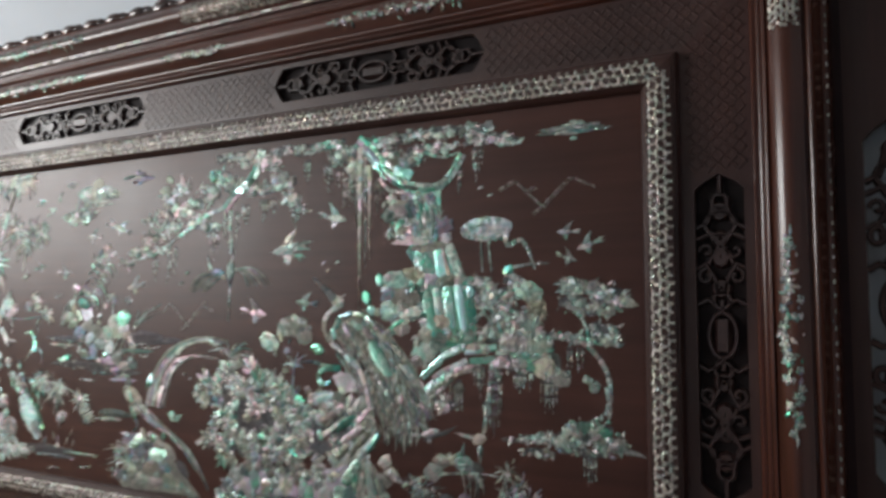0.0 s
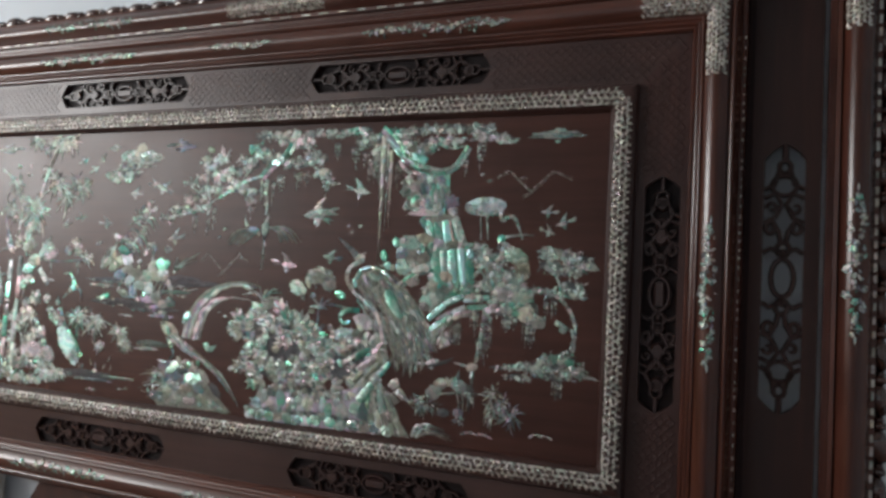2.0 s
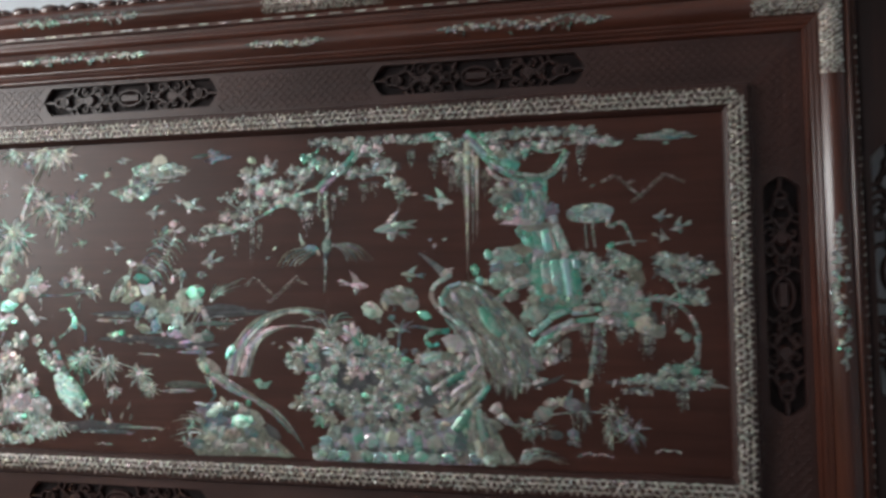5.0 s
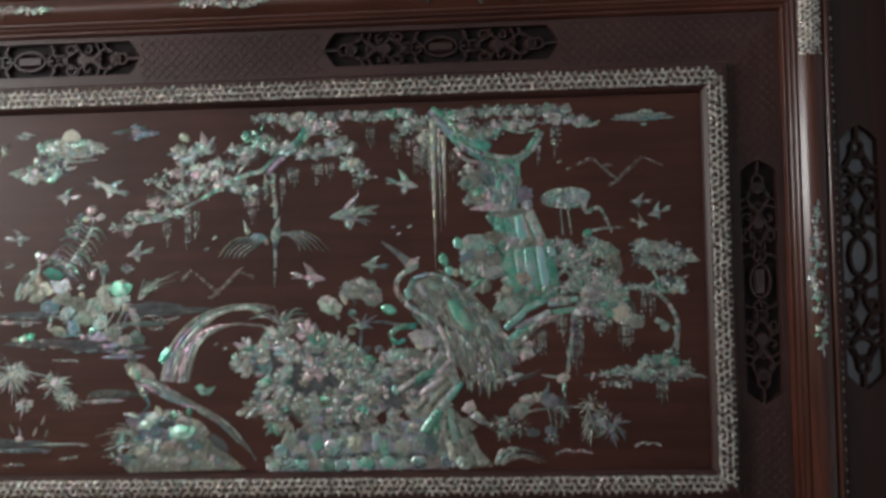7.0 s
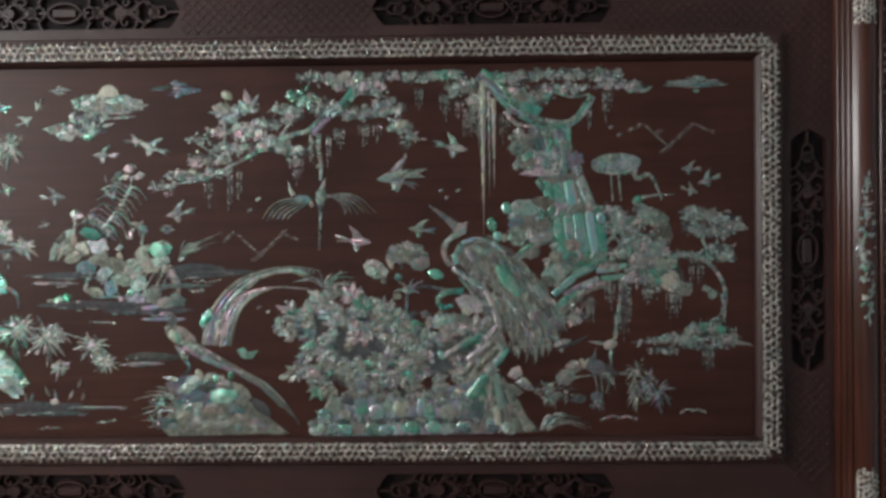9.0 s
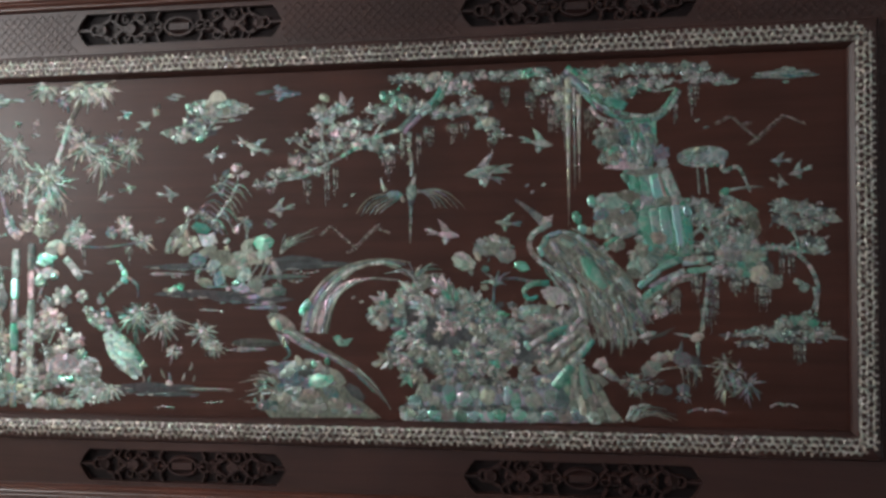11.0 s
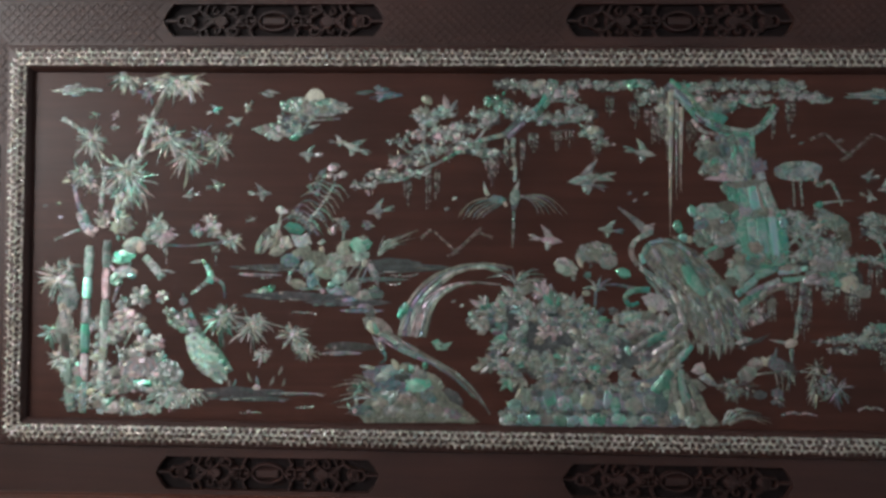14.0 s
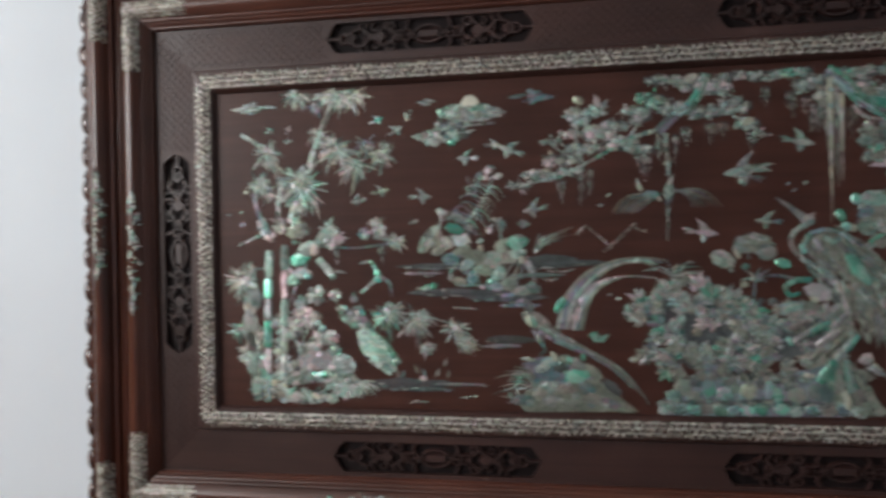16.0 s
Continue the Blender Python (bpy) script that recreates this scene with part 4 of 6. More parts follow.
m.run([(-495, -65), (-476, -78), (-473, -104)], 8, 3, B, 14)
m.leaf(-515, -32, 28, 7, 190, P), m.leaf(-569, -56, 30, 5, 170, P)
m.done()

# scattered leaves and water by the bamboo
m = Inlay("leaf_sprays_inlay", "sprays of narrow leaves in pale and green shell")
for u, v, r, tone in ((-484, -143, 44, G), (-468, -134, 36, P), (-420, -154, 42, P), (-409, -145, 30, P), (-339, -172, 38, P), (-317, -199, 28, P), (-398, -208, 22, R)):
    m.spray(u, v, r, 15, tone, 6, 0.3)
m.run([(-520, -134), (-416, -143), (-328, -167)], 3, 2, P)
m.done()
m = Inlay("water_inlay", "still water and islets in dull blue-grey shell")
for x, y, w, h in ((128, 508, 230, 16), (70, 522, 90, 7), (345, 508, 190, 20), (325, 498, 110, 18), (300, 530, 120, 9), (140, 562, 220, 18), (240, 574, 170, 16), (265, 590, 90, 8), (40, 746, 190, 24), (60, 758, 150, 10), (140, 748, 120, 7), (245, 658, 110, 20), (230, 670, 80, 8), (165, 548, 60, 6)):
    u, v = S(x, y)
    m.piece([(u + w * 0.5 * math.cos(a * math.pi / 9) * rng.uniform(0.9, 1.05), v + h * 0.5 * math.copysign(abs(math.sin(a * math.pi / 9)) ** 1.4, math.sin(a * math.pi / 9)) * rng.uniform(0.7, 1.1)) for a in range(18)], D if h > 9 else B, 0.4, True, 0.02)
    for k in range(int(w / 32)):
        m.oval(u + rng.uniform(-0.42, 0.42) * w, v - rng.uniform(0.05, 0.6) * h, w * rng.uniform(0.03, 0.09), 1.6, 0, rng.choice((B, B, P, T)), 7, high=1.2)
for x, y, w in ((345, 523, 44), (330, 540, 30), (372, 522, 20), (160, 594, 50), (90, 528, 26), (45, 519, 16), (215, 672, 56), (165, 773, 40), (60, 783, 46)):
    for k in range(int(w / 7)):
        m.oval(*S(x - w / 2 + 7 * k, y + rng.uniform(-2, 2)), 4.6, 2.0, rng.uniform(-15, 15), R if k % 2 else P, 6, high=1.3)
for x, y, r in ((78, 551, 13), (62, 553, 9), (92, 549, 10), (112, 556, 6)):
    m.disc(*S(x, y), r, G if r > 9 else T, 0.5)
for x, y in ((12, 740), (20, 735), (58, 728), (70, 735), (92, 733), (108, 712), (115, 735)):
    m.leaf(*S(x, y), rng.uniform(14, 26), 6, rng.uniform(60, 120), rng.choice((B, D, T)))
m.dome(*S(66, 736), 8, 6, 0, R)
m.done()

# sky: moon, clouds, flying birds
m = Inlay("moon_and_cloud_inlay", "pale full moon over a bank of grey cloud")
u, v = -304, 279
m.piece([(u + 20 * math.cos(a * math.pi / 12), v - 3 + 24 * math.sin(a * math.pi / 12)) for a in range(13)], M, 2.2, True, 0.0)
m.slab(u - 24, v - 6, 44, 18, 30, P, 6), m.slab(u + 26, v - 6, 52, 16, -22, P, 6), m.slab(u + 4, v - 8, 34, 12, 0, G, 5)
m.slab(-299, 264, 124, 40, 0, P, 9, low=True), m.slab(-346, 269, 50, 26, 25, P, 7, low=True), m.slab(-360, 218, 100, 24, 2, P, 8, low=True), m.slab(-388, 220, 44, 24, -8, P, 6, low=True)
m.pad(-299, 262, 58, 17, P, 8, B, 0.3, 0.3), m.pad(-346, 266, 26, 13, P, 7, G, 0.3, 0.3), m.slab(-338, 242, 80, 24, 10, P, 7, low=True), m.pad(-338, 242, 40, 12, P, 8, B, 0.3, 0.3), m.pad(-360, 218, 52, 14, P, 8, B, 0.3, 0.3), m.pad(-393, 218, 24, 14, P, 8, G, 0.3, 0.3), m.oval(-377, 205, 10, 7, 0, P), m.oval(-342, 205, 10, 7, 0, G), m.run([(-362, 238), (-307, 239), (-255, 242)], 5, 3, P, 14, mix=B)
m.leaf(-264, 262, 36, 8, 3, P), m.leaf(-406, 220, 22, 6, 180, P), m.leaf(-318, 225, 26, 7, 14, P)
m.dome(-372, 222, 7, 8, 0, W), m.dome(-335, 212, 8, 5, 20, G), m.oval(-331, 259, 6, 4, 0, W), m.oval(-277, 259, 6, 4, 0, W)
m.pad(-307, 260, 44, 12, P, 6, B, 0.3, 0.5), m.pad(-371, 214, 34, 9, P, 6, B, 0.3, 0.5), m.done()
for u, v, w, h, tone in ((-768, 295, 100, 24, P), (-182, 290, 92, 28, B), (-393, 290, 44, 15, P), (750, 288, 112, 26, P)):
    m = Inlay("cloud_inlay", "small drifting cloud in thin grey-green shell")
    m.cloud(u, v, w, h, tone, 18), m.done()
for u, v, size, ang, flip, tone in ((-729, 246, 24, 20, 1, G), (-689, 248, 22, 60, 1, R), (-695, 223, 20, 0, -1, P), (-494, 258, 34, 20, 1, G), (-455, 236, 36, 30, 1, B),
                                    (-432, 261, 28, 60, -1, P), (-544, 92, 34, 10, -1, P), (-489, 111, 38, 10, 1, P), (-403, 97, 46, 0, 1, P), (-421, 48, 22, 20, 1, P), (-182, 65, 52, 10, -1, P),
                                    (-316, 172, 46, 0, -1, P), (-255, 197, 34, 0, 1, W), (-229, 186, 54, -20, -1, P), (213, 127, 84, 8, -1, P), (215, 123, 60, -20, -1, B),
                                    (319, 179, 60, -12, 1, P), (144, 13, 62, -8, 1, R), (254, 33, 48, -5, -1, B), (-252, 45, 34, 40, 1, P), (-196, 37, 26, 0, 1, P),
                                    (736, 137, 36, 0, -1, P), (768, 116, 42, 20, -1, P), (740, 98, 34, -20, 1, P), (505, -173, 52, 15, 1, P)):
    m = Inlay("flying_bird_inlay", "small flying bird in thin shell")
    m.bird(u, v, size, ang, tone, flip), m.done()
m = Inlay("dot_marks_inlay")
for u, v in ((-826, 71), (-799, 75), (-796, 49), (295, 103), (325, 103), (305, 90), (-50, 71), (-35, 91), (-35, -104), (-19, -112), (598, 213), (614, 200)):
    m.oval(u, v, 6, 2.8, rng.uniform(0, 40), P)
m.done()
for legs in (((375, 452, 396, 434), (400, 437, 442, 476), (426, 486, 446, 476), (440, 478, 490, 432), (484, 440, 510, 450)), ((1100, 268, 1128, 255), (1128, 256, 1172, 298), (1148, 272, 1162, 267), (1155, 308, 1176, 296), (1172, 297, 1216, 257), (1218, 258, 1252, 274))):
    m = Inlay("zigzag_inlay", "zigzag flight line of tiny shell bars")
    for x0, y0, x1, y1 in legs:
        steps = max(2, round(math.hypot(x1 - x0, y1 - y0) / 5.6))
        for k in range(steps):
            f = (k + 0.5) / steps
            m.oval(*S(x0 + (x1 - x0) * f + rng.uniform(-0.8, 0.8), y0 + (y1 - y0) * f), 4.0, 1.3, rng.uniform(0, 22), R if k % 3 else T, 6)
            m.oval(*S(x0 + (x1 - x0) * f + 2.4, y0 + (y1 - y0) * f + 3.0), 3.0, 1.0, rng.uniform(-8, 22), T, 6)
    m.done()

# middle island with flowering plants
m = Inlay("lotus_island_inlay", "flowering lotus island in grey, rose and blue shell")
shape(m, T, (60, 481), (63, 462), (72, 445), (82, 452), (76, 470), (70, 482)), shape(m, R, (73, 443), (86, 430), (94, 434), (90, 448), (83, 452))
shape(m, P, (95, 433), (88, 429), (101, 423), (110, 430), (105, 444), (92, 449)), shape(m, T, (83, 454), (91, 450), (103, 450), (88, 470), (73, 483), (78, 470))
shape(m, T, (104, 428), (112, 440), (114, 458), (104, 468), (90, 472), (98, 452))
shape(m, G, (114, 430), (126, 420), (146, 425), (158, 437), (148, 446), (128, 442))
shape(m, R, (128, 444), (150, 447), (162, 440), (171, 462), (156, 473), (138, 468))
shape(m, P, (110, 448), (126, 446), (136, 468), (120, 476), (108, 468))
for x0, y0, x1, y1, t in ((66, 478, 100, 430, P), (76, 478, 102, 440, T), (86, 470, 104, 446, P), (72, 468, 96, 432, R), (122, 436, 150, 432, P), (136, 448, 160, 462, W), (140, 458, 162, 466, R), (252, 470, 280, 458, P), (248, 462, 276, 454, T), (226, 480, 242, 462, P)):
    band(m, t, 4.5, 2.0, (x0, y0), ((x0 + x1) / 2 + 2, (y0 + y1) / 2), (x1, y1), seg=14)
shape(m, R, (99, 396), (107, 389), (117, 394), (127, 402), (114, 407), (105, 406)), band(m, R, 5, 6, (110, 406), (107, 428), seg=10)
for x, y, r, t in ((113, 467, 7, R), (161, 463, 8, W), (142, 434, 7, W), (145, 488, 10, B)):
    m.disc(*S(x, y), r, t, 0.7)
shape(m, P, (178, 462), (190, 452), (197, 458), (188, 466)), shape(m, W, (182, 470), (191, 466), (196, 479), (186, 480))
shape(m, G, (248, 452), (268, 447), (286, 460), (279, 473), (262, 482), (248, 476), (240, 464)), shape(m, T, (216, 468), (226, 457), (246, 453), (240, 470), (246, 481), (230, 488), (218, 482))
shape(m, R, (256, 452), (268, 448), (278, 453), (268, 457)), shape(m, P, (258, 462), (282, 462), (270, 470))
m.disc(*S(232, 428), 13, B, 0.7), band(m, P, 4, 4, (231, 436), (229, 456), seg=9), m.leaf(*S(210, 447), 24, 10, 85, R), m.leaf(*S(206, 446), 16, 6, 110, W)
shape(m, B, (266, 418), (276, 424), (284, 418), (281, 436), (271, 437))
for x, y, w, h, a, t in ((180, 492, 62, 34, -8, T), (214, 496, 60, 36, 14, P), (242, 492, 48, 30, -20, T), (262, 486, 40, 22, 12, P), (160, 506, 40, 24, 30, P), (196, 518, 52, 26, -10, T), (222, 524, 36, 34, 60, P), (172, 532, 34, 26, 70, B), (244, 546, 44, 30, 20, T), (216, 552, 44, 26, -15, B), (268, 562, 48, 26, 8, T), (292, 556, 34, 24, -20, P), (238, 572, 52, 20, 0, B), (142, 538, 40, 18, -10, T), (150, 478, 44, 22, 20, T), (128, 494, 40, 28, 0, B), (104, 476, 36, 22, 20, T), (270, 578, 40, 16, 0, B)):
    m.slab(*S(x, y), w, h, a, t, rng.choice((6, 7, 8)))
for x, y, r, t in ((200, 500, 9, R), (230, 486, 9, P), (186, 512, 8, P), (160, 520, 9, B), (210, 512, 7, R), (250, 556, 8, T), (286, 548, 8, G), (190, 552, 7, R), (258, 540, 7, P), (228, 556, 8, W), (176, 488, 8, W)):
    m.disc(*S(x, y), r, t, 0.72)
for t, w, *pts in ((P, 8, (141, 500), (131, 515), (124, 536)), (P, 4, (152, 500), (163, 520), (168, 548)), (T, 4, (240, 492), (233, 520), (242, 548)), (P, 4, (225, 500), (212, 525), (206, 552)), (T, 4, (268, 505), (254, 530), (250, 556)), (P, 3, (252, 505), (232, 538), (228, 566)), (B, 3, (280, 500), (262, 540), (262, 568)), (P, 4, (178, 520), (186, 545), (190, 562))):
    band(m, t, w, w * 0.7, *pts, seg=15)
shape(m, P, (276, 492), (288, 494), (298, 522), (297, 548), (286, 530), (277, 512)), shape(m, G, (284, 505), (291, 512), (294, 530), (288, 524))
shape(m, T, (264, 496), (276, 494), (272, 510), (264, 506)), m.dome(*S(271, 500), 6, 8, 0, W), m.dome(*S(208, 541), 8, 8, 0, V), m.oval(*S(157, 506), 8, 7, 0, P)
blades(m, P, 296, 486, ((318, 452), (340, 446), (372, 436), (366, 452), (350, 462), (330, 470), (308, 448))), blades(m, T, 300, 478, ((340, 452), (360, 446), (330, 462)), 6)
# the tall plant behind the island
band(m, P, 3, 5, (213, 330), (210, 352), (192, 385), (170, 410), (158, 428), seg=12)
for k in range(11):
    f = k / 10
    x, y = 207 - 50 * f, 352 + 72 * f
    blades(m, B if k % 3 else G, x, y, ((x - rng.uniform(30, 46), y - rng.uniform(-2, 10)), (x + rng.uniform(26, 38), y + rng.uniform(16, 34))), 3.4, 11)
for k in range(15):
    m.leaf(*S(176 + rng.uniform(-10, 12), 372 - 3 * k + rng.uniform(-3, 3)), rng.uniform(14, 24), 5, rng.choice((70, 100, 130, 150, 50, 20)) + rng.uniform(-14, 14), B if k % 4 else G)
for x, y in ((150, 412), (140, 404), (160, 420), (168, 432)):
    m.spray(*S(x, y), 20, 6, B, 5, 0.2)
m.dome(*S(209, 318), 11, 9, 0, W), shape(m, R, (188, 334), (200, 326), (212, 330), (204, 338)), shape(m, R, (214, 332), (228, 322), (238, 328), (232, 336), (220, 338)), shape(m, P, (200, 316), (206, 308), (219, 309), (224, 318), (210, 312))
m.done()

# the pheasant shape on its rock
m = Inlay("pheasant_inlay", "long-tailed bird in smooth grey-green shell")
shape(m, R, (272, 596), (274, 586), (284, 582), (291, 588), (290, 600), (280, 604))
shape(m, T, (266, 604), (288, 600), (305, 606), (322, 622), (330, 642), (308, 640), (290, 636), (272, 622))
m.dome(*S(284, 620), 9, 14, 20, W), m.dome(*S(276, 606), 6, 7, 0, P), shape(m, B, (284, 636), (300, 642), (312, 658), (304, 672), (296, 660))
for dy, t in ((-5, T), (3, P), (11, B)):
    band(m, t, 11, 4, (300, 628 + dy), (335, 650 + dy), (372, 670 + dy * 0.8), (408, 688 + dy * 0.5), seg=46)
slip(m, V, 12, 285, 612, 296, 632, 1.8), slip(m, G, 9, 298, 648, 306, 668, 1.6), slip(m, P, 7, 318, 634, 344, 654, 1.7), slip(m, R, 6, 340, 646, 366, 664, 1.6)
for q, t in ((0, T), (9, B), (18, P), (26, T)):
    band(m, t, 9, 2.4, (338 + q * 0.9, 638), (352 + q, 582), (388 + q * 0.8, 534 + q * 0.5), (440, 508 + q * 0.4), (500, 500 + q * 0.2), (550 - q, 508 + q * 0.4), seg=60)
for q, t in ((0, R), (8, P), (16, T)):
    band(m, t, 8, 2.2, (368 + q, 640), (386 + q, 578), (420 + q * 0.5, 546 + q * 0.4), (470, 536), (528 - q, 540), seg=48)
m.slab(*S(372, 612), 44, 26, 55, R, 6), m.slab(*S(345, 590), 40, 22, 60, G, 6), m.slab(*S(352, 620), 40, 26, 30, P, 7), m.disc(*S(384, 600), 8, R, 0.7, 0)
shape(m, G, (396, 648), (410, 642), (418, 652), (438, 648), (426, 664), (408, 664)), shape(m, P, (404, 652), (430, 652), (416, 660))
for q, t in ((0, P), (7, T), (13, B)):
    band(m, t, 5, 1.5, (400, 682 + q * 0.5), (446, 708 + q), (482, 744 + q * 1.1), (508 - q * 1.8, 784 - q * 2.2), seg=56)
band(m, B, 5, 2, (400, 690), (440, 716), (466, 738), seg=24), m.run([S(306, 664), S(312, 680), S(300, 690)], 6, 4, B, 10)
m.done()
m = Inlay("small_rock_inlay", "rugged rock with grass in green and grey shell")
for t, *outline in ((B, (266, 706), (300, 692), (352, 692), (394, 706), (410, 734), (340, 752), (288, 748)), (T, (286, 744), (340, 750), (410, 734), (452, 768), (490, 800), (272, 802), (254, 782))):
    m.piece([S(*q) for q in outline], t, low=True)
for x, y, w, h, a, t in ((322, 702, 44, 22, 10, G), (352, 698, 36, 24, -8, T), (308, 714, 40, 22, 25, P), (342, 716, 34, 20, 0, D), (378, 712, 42, 24, -20, T), (330, 732, 56, 24, 0, B), (372, 730, 60, 30, 10, G), (318, 750, 50, 40, 10, P), (352, 756, 44, 24, -8, T), (392, 752, 40, 22, -25, B), (325, 780, 46, 26, 0, P), (366, 782, 44, 26, 5, T), (404, 776, 44, 24, -22, T), (438, 784, 44, 20, -25, B), (462, 796, 44, 16, -12, T), (300, 765, 34, 30, 0, T), (265, 778, 50, 22, 8, B), (404, 722, 50, 22, -40, T), (440, 752, 50, 22, -40, D)):
    m.slab(*S(x, y), w, h, a, t, rng.choice((6, 7, 8)))
for x, y, r, t in ((318, 700, 10, P), (345, 706, 11, G), (370, 698, 10, T), (330, 745, 11, P), (360, 742, 10, R), (310, 772, 12, P), (340, 785, 12, T), (370, 770, 11, P), (400, 786, 11, B), (430, 785, 11, P), (455, 795, 9, T), (280, 782, 9, B), (255, 780, 8, R), (478, 798, 8, T), (352, 722, 10, G), (388, 760, 9, B)):
    m.disc(*S(x, y), r, t)
m.dome(*S(360, 700), 8, 9, 20, V), m.dome(*S(330, 692), 6, 12, 30, W), m.dome(*S(386, 694), 6, 8, 0, G), m.leaf(*S(292, 700), 32, 10, 172, W)
blades(m, B, 296, 758, ((240, 742), (222, 752), (206, 768), (250, 722), (270, 728), (232, 770)), 5, 9), blades(m, T, 292, 735, ((230, 722), (210, 735), (248, 712), (268, 716), (236, 740)), 6, 8), blades(m, B, 285, 790, ((220, 772), (235, 785), (250, 768)), 5, 6)
m.spray(*S(268, 738), 26, 6, G, 5, 0.0, 60, 220), m.leaf(*S(258, 772), 18, 8, 90, R), m.leaf(*S(244, 776), 16, 6, 110, P)
m.done()

# hanging pine bough
m = Inlay("pine_bough_inlay", "hanging pine bough in grey and rose shell")
for u, v, ru, rv, mix in ((-207, 115, 26, 8, R), (-176, 135, 30, 11, R), (-133, 161, 36, 14, R), (-87, 182, 36, 15, P), (-91, 243, 28, 22, P), (-109, 213, 22, 10, R), (-144, 200, 24, 7, P),
                          (-51, 213, 36, 20, R), (-57, 254, 26, 14, P), (-11, 191, 36, 18, R), (30, 178, 26, 13, P), (17, 243, 32, 20, R), (46, 271, 32, 16, G), (68, 308, 34, 12, P),
                          (123, 299, 36, 18, R), (90, 253, 36, 15, P), (165, 288, 36, 18, R), (192, 253, 44, 18, R), (149, 242, 40, 14, P), (224, 217, 28, 15, P), (242, 198, 20, 9, R),
                          (203, 309, 40, 10, R), (259, 307, 46, 12, P), (304, 309, 36, 12, G), (332, 285, 32, 18, P), (356, 259, 18, 20, R), (-111, 139, 26, 10, R), (-155, 131, 26, 10, P), (-24, 226, 30, 14, P)):
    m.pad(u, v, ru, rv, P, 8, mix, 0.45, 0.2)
m.run([(151, 318), (138, 279), (112, 250)], 20, 18, G, 60, own=True, strands=2), m.run([(118, 254), (92, 240), (60, 208)], 17, 20, L, 50, own=True, mix=B, strands=2)
m.run([(57, 212), (8, 199), (-57, 164), (-133, 126)], 9, 4, P, 14, mix=G)
m.run([(-84, 158), (-95, 202), (-87, 251)], 6, 4, P), m.run([(52, 266), (30, 234), (4, 199)], 6, 4, P)
m.leaf(-51, 251, 40, 16, 100, R), m.leaf(-46, 254, 30, 10, 60, P)
for a, b, c in (((-133, 126), (-176, 121), (-209, 110)), ((-87, 158), (-117, 175), (-144, 193)), ((-35, 185), (-19, 212), (-24, 240)), ((-11, 193), (24, 185), (46, 169)), ((117, 253), (154, 239), (192, 239)), ((192, 239), (224, 217), (251, 190)), ((138, 277), (176, 277), (214, 266))):
    m.run([a, b, c], 5, 2.5, P, 10)
m.dome(-89, 278, 12, 8, -30, W), m.dome(224, 222, 14, 8, 20, W), m.oval(122, 310, 16, 9, 20, W), m.dome(-102, 158, 12, 6, 0, W), m.dome(-152, 142, 9, 6, 0, W)
for u, v, length, n in ((-86, 158, 78, 2), (-69, 145, 52, 2), (-124, 124, 34, 3), (35, 167, 36, 5), (62, 199, 46, 2), (93, 203, 44, 2), (112, 217, 34, 4), (158, 223, 32, 4), (181, 225, 30, 3),
                        (230, 198, 34, 3), (257, 287, 46, 3), (303, 276, 40, 4), (328, 265, 34, 3), (346, 249, 40, 4), (360, 241, 40, 3), (-198, 110, 14, 3), (-46, 191, 24, 3)):
    m.drip(u, v, length, n, R if rng.random() < 0.35 else P)
m.done()

m = Inlay("swallow_inlay", "swallow with long curved wings in blue-grey shell")
band(m, P, 9, 5, (551, 262), (550, 290), (554, 318), (553, 345), seg=9, mix=T)
m.leaf(*S(556, 318), 14, 9, 200, W), m.drip(*S(566, 264), 60, 1, P), m.drip(*S(537, 258), 56, 1, W)
shape(m, P, (545, 366), (553, 356), (562, 362), (563, 378), (556, 395), (549, 395), (543, 380)), shape(m, B, (546, 388), (560, 388), (554, 402), (548, 400)), m.dome(*S(536, 388), 4, 6, 30, W)
shape(m, R, (546, 366), (552, 356), (563, 338), (560, 358), (556, 372)), shape(m, R, (494, 343), (500, 358), (508, 370), (500, 374), (496, 362))
band(m, P, 5, 2, (552, 398), (551, 430), (549, 470), seg=12)
shape(m, B, (502, 378), (512, 370), (528, 372), (540, 380), (528, 386), (510, 385))
for k in range(6):
    band(m, B if k % 2 else T, 3.0, 0.9, (512 + 4 * k, 377 + 1.5 * k), (484 + 5 * k, 379 + 4 * k), (462 + 6 * k, 391 + 4 * k), (447 + 9 * k, 415 + rng.uniform(-4, 2)), seg=34)
    band(m, B if k % 2 else T, 3.4, 0.9, (564, 376 - k), (592 - 2 * k, 370 + 2 * k), (622 - 5 * k, 378 + 4 * k), (652 - 11 * k, 406 + rng.uniform(-3, 3)), seg=34)
m.done()

# the great tree
m = Inlay("great_tree_inlay", "gnarled old tree in vivid green and rose shell")
m.pad(*S(925, 300), 26, 44, T, 9, P, 0.4), m.pad(*S(968, 300), 36, 42, B, 9, P, 0.4, 0.3)
band(m, G, 26, 24, (838, 160), (868, 186), (902, 222), (938, 244), seg=48, mix=B, strands=3)
band(m, L, 10, 9, (846, 174), (872, 202), (898, 232), seg=40), slip(m, L, 9, 858, 182, 884, 206), slip(m, V, 8, 888, 214, 924, 240)
band(m, P, 14, 15, (936, 246), (988, 254), (1016, 240), (1040, 204), seg=30, mix=G, strands=2)
band(m, R, 8, 6, (884, 228), (902, 250), (934, 258), seg=18)
